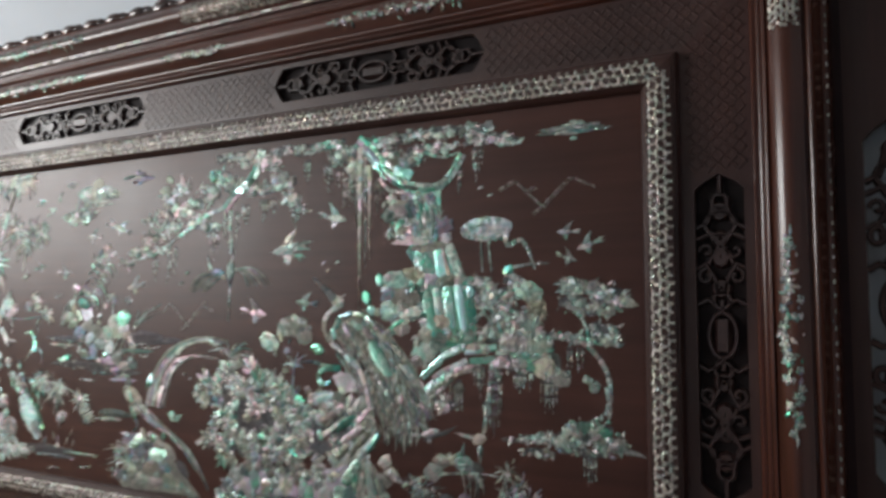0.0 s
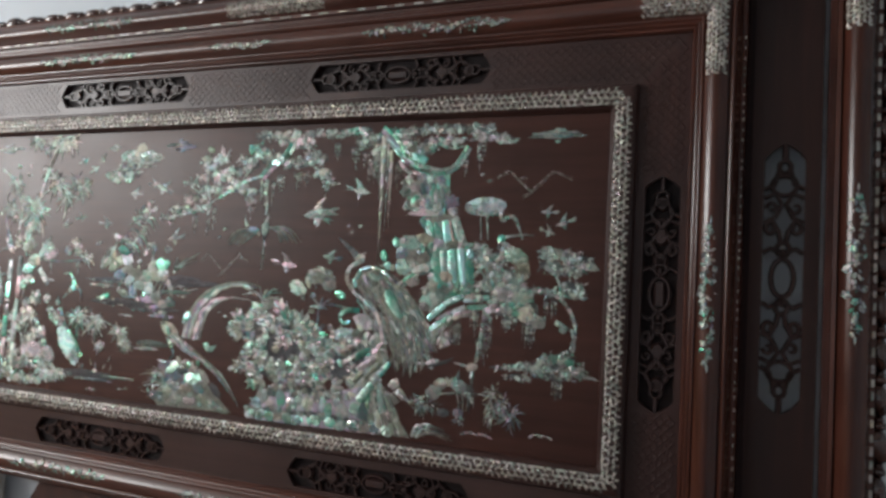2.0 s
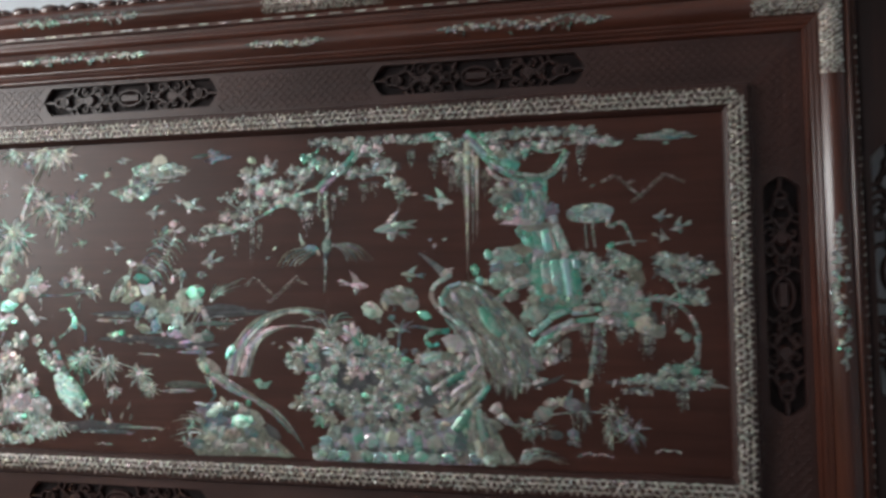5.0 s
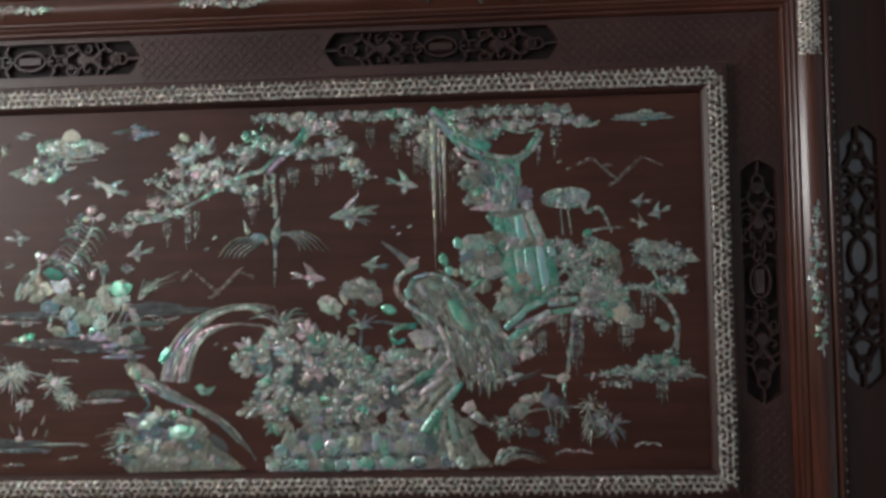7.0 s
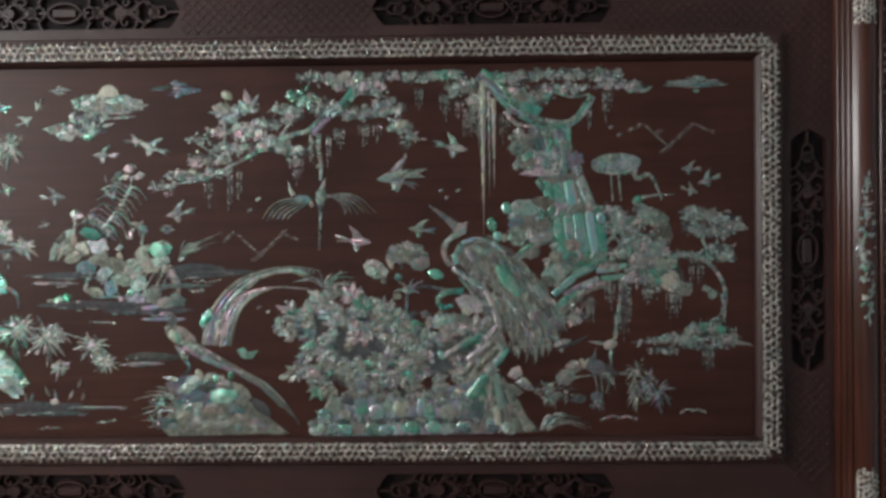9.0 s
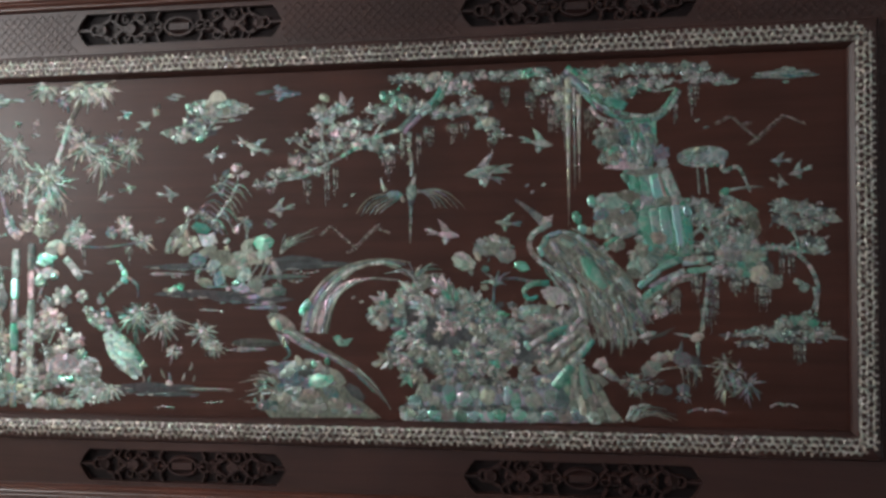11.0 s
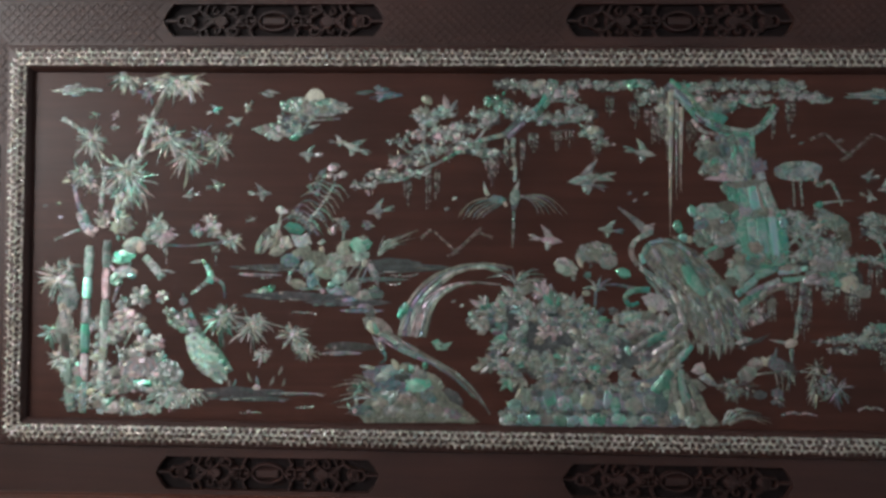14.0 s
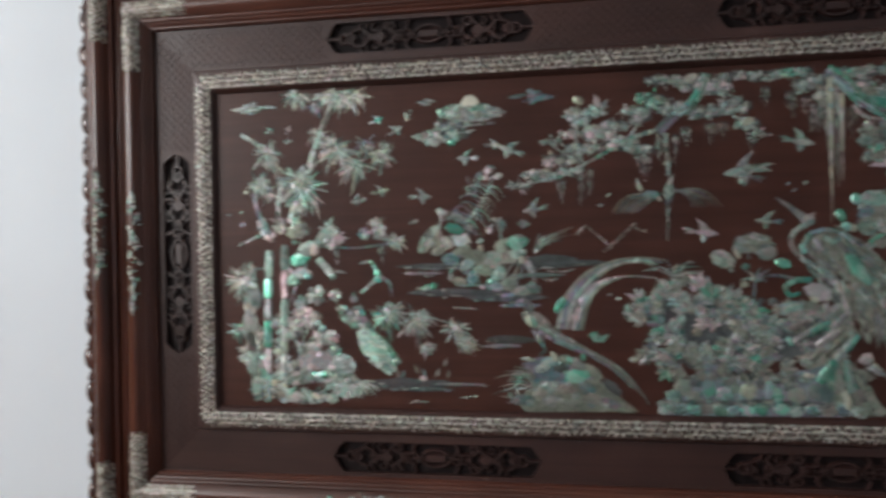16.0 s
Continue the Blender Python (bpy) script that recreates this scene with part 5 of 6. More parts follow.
for pts in ((930, 252, 1000, 258, 1000, 300, 992, 350, 944, 350, 940, 300), (940, 348, 1018, 345, 1046, 405, 960, 408), (955, 400, 1056, 400, 1062, 500, 1000, 520, 965, 470)):
    m.piece([S(*p) for p in zip(pts[::2], pts[1::2])], G, 0.3, rim=False, low=True)
for pts in ((900, 212, 922, 204, 952, 226, 942, 240, 915, 232), (905, 225, 925, 228, 944, 246, 922, 246)):
    shape(m, G, *zip(pts[::2], pts[1::2]))
m.disc(*S(930, 212), 15, B), m.disc(*S(915, 205), 12, T)
for x0, y0, x1, y1, x2, y2, w, t in ((934, 258, 948, 296, 950, 344, 20, B), (954, 258, 966, 300, 966, 344, 18, P), (976, 262, 990, 300, 985, 346, 18, B), (958, 268, 962, 290, 958, 320, 12, G)):
    band(m, t, w, w * 0.9, (x0, y0), (x1, y1), (x2, y2), seg=34, mix=P, strands=2)
for x, y, r, t in ((908, 268, 12, R), (896, 276, 9, T), (902, 294, 15, P), (922, 288, 14, T), (920, 312, 16, G), (906, 326, 12, P), (938, 318, 13, R), (1006, 318, 19, B), (1010, 336, 12, P), (996, 300, 13, T), (986, 284, 11, P), (942, 282, 12, B)):
    m.disc(*S(x, y), r, t, 0.9)
shape(m, R, (905, 342), (925, 332), (948, 326), (972, 333), (988, 342), (960, 347), (930, 345)), shape(m, T, (940, 350), (1000, 342), (1024, 346), (1010, 356), (960, 360))
for x0, y0, x1, y1, w, t in ((955, 346, 968, 408, 21, G), (974, 346, 985, 408, 18, G), (994, 344, 1006, 408, 22, V), (1014, 348, 1038, 408, 19, P), (1002, 350, 1015, 400, 7, W), (940, 352, 950, 368, 12, B),
                             (1010, 414, 1018, 482, 20, L), (1031, 412, 1040, 486, 16, V), (1050, 412, 1056, 484, 16, G), (992, 416, 1000, 474, 16, G), (972, 420, 986, 490, 22, G), (958, 402, 968, 440, 15, G)):
    slip(m, t, w, x0, y0, x1, y1, rng.uniform(0.5, 1.0))
# the scalloped clumps beside the trunk
for x, y, w, h, t in ((920, 404, 70, 36, P), (948, 396, 50, 30, T), (905, 428, 40, 30, B), (932, 432, 76, 44, T), (905, 452, 44, 40, P), (945, 455, 50, 30, P), (985, 402, 50, 24, R), (1015, 404, 48, 22, T), (925, 480, 40, 30, T), (968, 520, 50, 40, P), (975, 490, 34, 34, T), (995, 500, 34, 28, P), (958, 532, 30, 24, T), (1000, 470, 36, 26, T)):
    m.slab(*S(x, y), w, h, rng.uniform(-15, 15), t, 7)
for x, y, r, t in ((898, 418, 13, P), (920, 420, 15, T), (942, 412, 14, G), (966, 414, 12, P), (900, 444, 15, B), (924, 446, 16, P), (948, 440, 14, T), (1000, 408, 12, P), (1030, 406, 11, R), (970, 470, 12, P), (986, 512, 14, P), (956, 500, 13, R), (1010, 488, 14, P), (1030, 494, 14, G), (1050, 490, 13, P), (976, 540, 13, T)):
    m.disc(*S(x, y), r, t, 0.8)
band(m, G, 16, 9, (898, 494), (922, 476), (948, 462), (976, 458), seg=26, mix=P, strands=2), band(m, G, 10, 12, (958, 440), (975, 468), (990, 498), seg=18)
m.dome(*S(884, 402), 8, 12, 10, V), m.dome(*S(858, 430), 9, 14, 15, G), m.dome(*S(868, 452), 8, 10, 30, V), m.dome(*S(880, 455), 7, 8, 0, W), m.dome(*S(938, 422), 6, 6, 0, V), m.dome(*S(964, 407), 7, 9, 0, G), m.dome(*S(1052, 424), 8, 13, 10, V), m.dome(*S(902, 398), 8, 8, 0, P)
# the limb to the side, and its roots
for x0, y0, x1, y1, w, t in ((1042, 518, 1096, 508, 11, V), (1050, 531, 1092, 527, 11, G), (998, 528, 1042, 508, 14, G), (966, 560, 1002, 528, 16, V), (972, 584, 1012, 548, 18, G), (1012, 548, 1046, 530, 14, P), (985, 560, 1020, 540, 12, B), (1092, 518, 1120, 516, 10, P)):
    slip(m, t, w, x0, y0, x1, y1)
band(m, R, 16, 12, (968, 598), (1000, 572), (1030, 548), (1070, 540), seg=20, mix=T, strands=2)
m.disc(*S(1030, 575), 12, T), m.disc(*S(1005, 590), 12, R), m.pad(*S(990, 600), 34, 14, R, 8, T, 0.5)
blades(m, B, 962, 598, ((957, 640), (964, 632), (970, 642), (978, 628), (952, 622)), 7, 0)
m.icicle(*S(845, 172), 276, 12, W, own=True), m.icicle(*S(864, 205), 162, 9, W, own=True), m.icicle(*S(856, 190), 190, 6, P), m.icicle(*S(838, 190), 120, 5, T), m.bar(S(846, 186), S(846, 232), 10, 10, V, 0.8)
for x, y, length, n in ((824, 228, 44, 3), (878, 232, 54, 2), (888, 238, 40, 2), (812, 238, 36, 2), (1032, 560, 42, 2), (1020, 566, 30, 2)):
    m.drip(*S(x, y), length, n, T)
m.done()

m = Inlay("tree_crown_inlay", "flat leaf clumps of the old tree in grey shell")
for u, v, ru, rv, mix in ((431, 304, 34, 14, R), (417, 282, 22, 14, R), (472, 308, 36, 12, P), (462, 267, 36, 16, G), (527, 308, 50, 12, P), (512, 283, 52, 12, R), (587, 306, 36, 14, P), (612, 289, 40, 12, R), (642, 282, 24, 9, P), (396, 307, 30, 10, G),
                          (598, 60, 30, 14, P), (613, 37, 30, 14, B), (638, 45, 30, 14, P), (648, 13, 34, 18, P), (668, -27, 46, 20, R), (693, -52, 32, 24, G), (649, -57, 34, 14, R), (713, -71, 28, 10, P), (628, -17, 36, 14, P),
                          (756, 56, 36, 18, P), (796, 42, 36, 18, R), (743, 34, 26, 14, P), (780, 24, 40, 12, B), (796, -16, 26, 16, P), (790, -4, 24, 12, R), (723, -16, 44, 7, G), (763, -21, 26, 8, G),
                          (770, -147, 44, 20, G), (733, -166, 40, 12, P), (689, -166, 34, 9, P), (689, -186, 30, 8, R), (798, -165, 34, 14, P), (659, -171, 30, 5, R), (758, -180, 40, 7, B)):
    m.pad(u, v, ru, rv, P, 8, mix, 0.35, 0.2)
m.leaf(637, 286, 34, 9, -18, P), m.leaf(813, -175, 38, 7, -6, P), m.leaf(813, 34, 30, 16, -10, P)
m.run([(588, 72), (628, 33), (678, -17), (738, -16), (780, -41), (800, -85), (792, -125)], 7, 7, P, 9, mix=R)
m.run([(760, -74), (786, -86)], 10, 8, P), m.oval(776, -88, 9, 8, 0, P)
m.run([(618, 3), (648, 33), (646, 63)], 6, 4, P)
for a, b, c in (((598, 32), (618, 18), (614, -12)), ((628, 33), (658, 18), (678, 23)), ((638, 3), (658, -27), (693, -32)), ((678, -17), (698, -47), (723, -71)), ((793, -86), (798, -125), (778, -150)), ((743, 34), (763, 4), (768, -21)), ((487, 283), (527, 268), (562, 273)), ((567, 283), (602, 289), (637, 279))):
    m.run([a, b, c], 6, 3, P, 9, mix=G)
for u, v, length, n in ((593, 278, 48, 4), (561, 248, 44, 2), (595, -63, 42, 4), (629, -67, 90, 2), (661, -72, 30, 4), (712, -81, 42, 4), (741, -31, 34, 2), (756, -31, 36, 2), (559, -103, 34, 3), (768, -183, 40, 4), (678, -67, 24, 3)):
    m.drip(u, v, length, n)
m.run([(615, -59), (611, -107), (601, -167)], 7, 5, P, 9, mix=B), m.drip(619, -62, 96, 3, B, 5), m.drip(607, -117, 40, 3, P, 5)
m.dome(595, -175, 13, 9, 20, W), m.leaf(597, -177, 38, 9, -90, P), m.leaf(591, -175, 40, 6, 170, P), m.leaf(601, -167, 18, 8, 70, W)
m.done()

m = Inlay("stem_knot_inlay", "twisted stems and round holes of the old tree in grey shell")
for x, y, r in ((1068, 440, 11), (1084, 428, 10), (1100, 444, 12), (1084, 455, 9), (1072, 470, 12), (1090, 486, 11), (1066, 494, 10), (1136, 492, 10), (1146, 512, 12), (1128, 524, 9), (1138, 536, 12), (1118, 508, 9)):
    m.run([S(x + r * math.cos(a * math.pi / 5), y + r * 0.85 * math.sin(a * math.pi / 5)) for a in range(11)], 4.2, 4.2, P, 9, mix=T)
for pts in (((1052, 478), (1070, 458), (1092, 436), (1108, 424)), ((1060, 510), (1078, 480), (1096, 462), (1118, 450)), ((1096, 462), (1104, 490), (1122, 520), (1146, 528)), ((1108, 432), (1130, 420), (1150, 424)), ((1150, 520), (1164, 536), (1186, 552))):
    band(m, P, 7, 5, *pts, seg=12, mix=G)
for x, y, w, h, a, t in ((1146, 424, 60, 34, -20, P), (1160, 452, 36, 46, 10, T), (1122, 498, 44, 40, 0, P), (1164, 506, 46, 34, 20, T), (1170, 536, 40, 40, 0, W), (1192, 552, 44, 26, -20, T), (1148, 478, 40, 30, 0, P), (1060, 512, 40, 20, 0, T), (1108, 472, 26, 20, 0, T)):
    m.slab(*S(x, y), w, h, a, t, 7)
for x, y, r, t in ((1118, 424, 10, W), (1136, 416, 13, P), (1158, 432, 14, T), (1166, 462, 14, P), (1166, 488, 13, R), (1120, 486, 13, P), (1112, 506, 12, T), (1140, 506, 11, P), (1160, 520, 12, G), (1176, 548, 13, P), (1198, 548, 11, T), (1076, 512, 12, P), (1098, 532, 12, R)):
    m.disc(*S(x, y), r, t, 0.8)
m.dome(*S(1174, 540), 5, 12, 5, V), m.dome(*S(1116, 430), 12, 5, 30, W)
for x, y, length, n in ((1132, 548, 30, 3), (1174, 556, 38, 4), (1068, 540, 40, 2)):
    m.drip(*S(x, y), length, n, T)
m.done()

# cranes
m = Inlay("crane_inlay", "large standing crane in green, grey and rose shell")
for outline in (((783, 494), (797, 466), (825, 455), (858, 462), (886, 486), (872, 520), (850, 540), (818, 512)), ((872, 480), (925, 512), (955, 545), (972, 590), (930, 600), (890, 570), (850, 535)), ((852, 556), (900, 570), (958, 590), (962, 625), (944, 652), (905, 650), (872, 615))):
    m.piece([S(*q) for q in outline], T, low=True)
for row in range(15):
    f = row / 14
    half = 24 + 30 * math.sin(math.pi * min(1.0, 0.2 + 0.62 * f))
    count = int(half / 2.9)
    for k in range(count):
        q = -1 + 2 * (k + 0.5 + 0.5 * (row % 2)) / count
        x, y = 812 + 132 * f + 0.79 * half * (q * 1.02 + 0.06), 474 + 150 * f - 0.61 * half * (q * 1.02 + 0.06)
        m.leaf(*S(x + rng.uniform(-2, 2), y + rng.uniform(-2, 2)), rng.uniform(22, 36), rng.uniform(4.2, 6.4), -42 - 30 * f + 9 * q + rng.uniform(-6, 6), rng.choice((T, T, P, P, B, T, G if q > 0.3 else T)))
for t, w, *ends in ((G, 11, 793, 484, 804, 464), (L, 11, 804, 464, 830, 456), (G, 11, 831, 456, 856, 462), (L, 12, 857, 462, 880, 484), (V, 9, 788, 482, 795, 500), (R, 10, 812, 473, 824, 496), (P, 11, 828, 470, 850, 482), (T, 10, 852, 480, 866, 498),
                    (P, 12, 786, 506, 815, 527), (P, 12, 815, 527, 846, 549), (W, 12, 846, 550, 858, 576), (W, 11, 858, 577, 867, 616), (T, 9, 922, 548, 916, 572), (P, 9, 932, 540, 946, 566)):
    slip(m, t, w, *ends, rise=1.9)
m.dome(*S(886, 532), 12, 39, 34, G, 2.2), m.dome(*S(926, 596), 6, 8, 20, R, 1.8), m.dome(*S(900, 588), 6, 9, 30, P, 1.8)
band(m, P, 10, 10, (800, 446), (780, 456), (770, 478), (784, 504), seg=34, mix=T)
shape(m, P, (786, 440), (790, 430), (802, 426), (814, 432), (812, 446), (798, 452)), m.leaf(*S(806, 428), 12, 4, 20, R)
band(m, P, 15, 3, (792, 432), (772, 414), (746, 394), seg=70)
for k in range(17):
    x = 862 + 6 * k
    m.leaf(*S(x, 640 + rng.uniform(-8, 8)), rng.uniform(22, 42), 6, -90 + rng.uniform(-8, 8), rng.choice((T, P, T)))
m.done()
m = Inlay("heron_inlay", "small wading bird in pale grey shell")
m.oval(606, 147, 46, 19, 3, P, 16, rough=0.05), m.oval(594, 155, 30, 10, 8, P, 12, rough=0.08), m.scales(606, 145, 36, 11, 180, P, 6, B), m.pad(616, 133, 22, 5, W, 6, G, 0.4)
m.run([(640, 143), (644, 121), (668, 127), (688, 83)], 10, 3, P, 10)
m.run([(598, 127), (601, 80)], 2.6, 2.6, P, 12), m.run([(611, 127), (616, 81)], 2.6, 2.6, P, 12)
m.oval(645, 83, 11, 8, 40, G), m.run([(652, 87), (678, 91), (710, 92)], 5, 2, P, 20)
m.run([(638, 73), (668, 58), (686, 28), (690, -12)], 22, 10, P, 14, mix=R)
m.done()

# flowering branch by the crane and the peony bank
m = Inlay("flower_branch_inlay", "flowering branch in grey and blue shell")
for x, y, w, h, a, t in ((650, 508, 50, 34, -20, P), (705, 478, 70, 40, 8, T), (728, 496, 40, 34, 0, P), (680, 486, 30, 26, 30, P), (820, 572, 64, 34, -15, R), (850, 582, 40, 30, -20, T), (770, 602, 70, 28, 8, P), (800, 600, 50, 24, -10, T)):
    m.slab(*S(x, y), w, h, a, t, 7)
m.pad(*S(704, 480), 36, 20, P, 8, B, 0.3), m.pad(*S(776, 598), 34, 12, P, 8, T, 0.4)
m.leaf(*S(632, 492), 40, 18, -30, P), m.dome(*S(676, 497), 5, 11, 20, W), m.dome(*S(757, 518), 15, 10, -25, V), m.dome(*S(744, 606), 6, 12, 10, W), m.dome(*S(688, 556), 8, 6, 0, W)
band(m, G, 8, 12, (786, 574), (768, 578), (760, 562), (778, 550), (806, 550), seg=14), shape(m, W, (800, 580), (822, 578), (818, 592), (806, 600))
band(m, B, 7, 4, (780, 548), (744, 540), (716, 542), seg=18), band(m, B, 5, 4, (706, 540), (704, 575), (700, 605), seg=14)
blades(m, B, 708, 548, ((735, 528), (690, 530), (680, 548), (728, 552), (716, 524)), 8, 4), blades(m, B, 702, 590, ((684, 604), (722, 604), (690, 616), (716, 614), (680, 590)), 8, 2)
for x, y, r, t in ((700, 600, 11, B), (716, 588, 9, D), (738, 590, 11, T), (690, 522, 9, B), (664, 526, 8, T)):
    m.disc(*S(x, y), r, t)
blades(m, B, 556, 538, ((520, 522), (572, 512), (610, 522), (630, 546), (600, 512), (545, 506), (500, 528)), 4.5, 10), blades(m, T, 566, 545, ((590, 508), (616, 530), (540, 520)), 4, 8)
m.done()
m = Inlay("peony_bank_inlay", "dense bank of peonies and leaves in grey shell")
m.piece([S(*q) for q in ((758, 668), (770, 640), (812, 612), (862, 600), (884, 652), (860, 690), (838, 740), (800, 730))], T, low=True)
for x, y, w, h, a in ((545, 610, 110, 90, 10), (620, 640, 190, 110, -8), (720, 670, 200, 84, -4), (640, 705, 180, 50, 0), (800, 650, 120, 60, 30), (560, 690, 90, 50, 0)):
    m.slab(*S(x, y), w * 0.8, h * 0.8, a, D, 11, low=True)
BANK = ((486, 606), (500, 560), (560, 552), (600, 560), (640, 570), (690, 590), (742, 626), (800, 610), (850, 620), (862, 650), (840, 690), (800, 712), (740, 722), (680, 728), (620, 724), (580, 716), (540, 722), (505, 690), (490, 650))
inside = 0
while inside < 112:
    x, y = rng.uniform(480, 862), rng.uniform(552, 730)
    odd = False
    for (ax, ay), (bx, by) in zip(BANK, BANK[1:] + BANK[:1]):
        if (ay > y) != (by > y) and x < ax + (y - ay) * (bx - ax) / (by - ay):
            odd = not odd
    if not odd:
        continue
    inside += 1
    out = math.degrees(math.atan2(660 - y, x - 690)) if x < 640 else rng.uniform(-30, 210)
    m.frond(*S(x, y), rng.uniform(26, 40), out + rng.uniform(-35, 35), rng.choice((P, T, T, B, B, R, G)), rng.choice((5, 6, 7)), rng.uniform(90, 150))
for k in range(26):
    x, y = rng.uniform(560, 720), rng.uniform(655, 726)
    m.frond(*S(x, y), rng.uniform(18, 28), rng.uniform(0, 360), rng.choice((P, T, T, B, D)), 6, 130)
for x, y, r, a, t in ((536, 580, 24, 100, R), (520, 590, 20, 160, P), (482, 606, 22, 180, P), (612, 586, 20, 80, P), (642, 574, 22, 90, T), (690, 606, 22, 60, G), (560, 640, 24, 150, P), (640, 630, 24, 120, R), (700, 650, 22, 60, P), (545, 700, 26, 190, T), (525, 670, 24, 180, B), (735, 668, 22, 90, R), (672, 705, 22, 200, B), (590, 680, 20, 210, P), (780, 670, 20, 60, R)):
    m.peony(*S(x, y), r, a, t)
for x, y, r, t in ((530, 632, 12, G), (572, 622, 11, P), (600, 645, 12, T), (665, 628, 8, W), (720, 700, 13, B), (760, 706, 13, T), (800, 690, 12, R), (565, 690, 11, G)):
    m.disc(*S(x, y), r, t)
m.dome(*S(620, 680), 9, 13, 20, W), m.dome(*S(666, 628), 5, 8, 10, W), m.dome(*S(640, 608), 5, 6, 0, W), m.oval(*S(482, 698), 10, 6, 10, W), m.dome(*S(798, 728), 11, 5, -10, W), m.dome(*S(765, 664), 6, 10, 30, V)
for t, w, *ends in ((G, 16, 798, 652, 840, 626), (R, 14, 810, 674, 854, 642), (T, 13, 826, 692, 864, 654), (G, 22, 814, 742, 846, 702), (P, 13, 844, 700, 874, 662), (G, 11, 860, 684, 884, 654), (P, 14, 768, 668, 804, 644), (T, 15, 762, 642, 800, 624), (P, 12, 842, 640, 866, 612), (T, 12, 800, 700, 824, 676)):
    slip(m, t, w, *ends, rise=1.9)
band(m, T, 12, 12, (770, 665), (810, 640), (850, 612), seg=20)
m.done()
m = Inlay("cobble_bank_inlay", "bank of rounded stones in glossy green shell")
for t, *outline in ((B, (540, 770), (580, 736), (640, 730), (720, 726), (720, 806), (530, 806)), (B, (721, 726), (800, 716), (850, 700), (858, 806), (721, 806))):
    m.piece([S(*q) for q in outline], t, low=True)
for k, (x, y, rx, ry, a, t) in enumerate(((556, 772, 15, 17, 20, P), (572, 752, 17, 18, -20, T), (596, 740, 13, 12, 0, B), (618, 748, 13, 27, 12, V), (648, 765, 15, 17, 0, L), (666, 752, 12, 14, 10, P), (690, 758, 15, 16, -15, W), (712, 742, 9, 14, 10, P), (728, 750, 8, 24, -8, V), (742, 768, 10, 19, -5, G), (776, 766, 17, 18, 20, T), (762, 748, 12, 12, 0, P), (806, 758, 13, 15, 0, P), (826, 762, 16, 19, -15, B), (592, 768, 12, 12, 0, T), (850, 770, 13, 15, 0, T))):
    m.dome(*S(x, y), rx, ry, a, t, rng.uniform(0.4, 0.9), 0.08)
for k, x in enumerate((540, 566, 592, 614, 640, 664, 688, 712, 748, 774, 804, 832, 856, 884)):
    m.dome(*S(x, 795 + rng.uniform(-3, 2)), 14, 11.5, rng.uniform(-25, 25), (P, L, V, T, G, L, V, G, L, P, V, T, L, P)[k], rng.uniform(0.5, 1.0), 0.14)
m.pad(*S(690, 735), 120, 12, T, 9, P, 0.4, 0.3), m.pad(*S(700, 782), 170, 9, T, 7, B, 0.4, 0.3), m.pad(*S(545, 785), 22, 20, P, 9, W, 0.3)
m.piece([S(*q) for q in ((840, 704), (862, 692), (880, 714), (890, 736), (906, 752), (908, 772), (926, 786), (938, 804), (846, 804), (836, 760))], T, low=True)
for t, w0, w1, *pts in ((T, 12, 20, (852, 702), (846, 730), (850, 762)), (G, 10, 18, (862, 698), (866, 730), (874, 760)), (T, 10, 20, (870, 706), (888, 740), (902, 768)), (W, 12, 16, (856, 756), (862, 776), (864, 800)), (T, 18, 24, (878, 752), (888, 778), (892, 802)), (T, 14, 16, (900, 764), (912, 784), (924, 800)), (D, 5, 3, (868, 712), (876, 738), (896, 772)), (G, 12, 16, (838, 716), (836, 740), (838, 764))):
    band(m, t, w0, w1, *pts, seg=44)
shape(m, R, (880, 702), (890, 688), (904, 684), (910, 700), (896, 710)), shape(m, P, (892, 714), (908, 704), (924, 718), (932, 730), (914, 728)), shape(m, T, (878, 716), (892, 716), (912, 732), (900, 740))
for x, y, r, t in ((858, 742, 8, T), (884, 796, 10, T), (868, 798, 9, P), (850, 782, 9, G), (914, 796, 8, T)):
    m.disc(*S(x, y), r, t)
m.done()

# lower corner sprays
m = Inlay("lower_branch_inlay", "low leafy branch with blue and pale leaves")
band(m, P, 4, 2, (930, 735), (965, 716), (1010, 706), (1060, 701), (1100, 703), (1150, 716), seg=18)
for x, y, w, h, a, t in ((985, 706, 40, 32, 20, T), (1000, 688, 34, 26, 10, R), (1042, 690, 46, 30, -15, B), (1062, 692, 24, 18, -30, D), (1008, 745, 30, 20, 0, D), (1040, 742, 26, 22, 0, B)):
    m.slab(*S(x, y), w, h, a, t, 6)
shape(m, W, (1008, 676), (1014, 672), (1020, 678), (1026, 671), (1031, 684), (1022, 693), (1012, 690)), shape(m, B, (1024, 676), (1034, 668), (1040, 652), (1040, 676), (1032, 688)), shape(m, W, (904, 702), (914, 706), (926, 720), (914, 722))
for x, y, r, n, t in ((1110, 692, 40, 6, T), (1150, 735, 38, 8, B), (1112, 730, 34, 7, T), (1130, 718, 34, 6, B), (962, 736, 32, 7, B), (948, 726, 26, 5, T), (990, 735, 26, 5, D), (1062, 712, 30, 4, D), (1042, 752, 22, 4, B)):
    m.spray(*S(x, y), r, n, t, 5, 0.2)
for x in (1036, 1046, 1058, 1066):
    m.run([S(x, 704), S(x + 3, 716), S(x + rng.uniform(-2, 8), 728 + rng.uniform(0, 14))], 2.6, 1, T, 18)
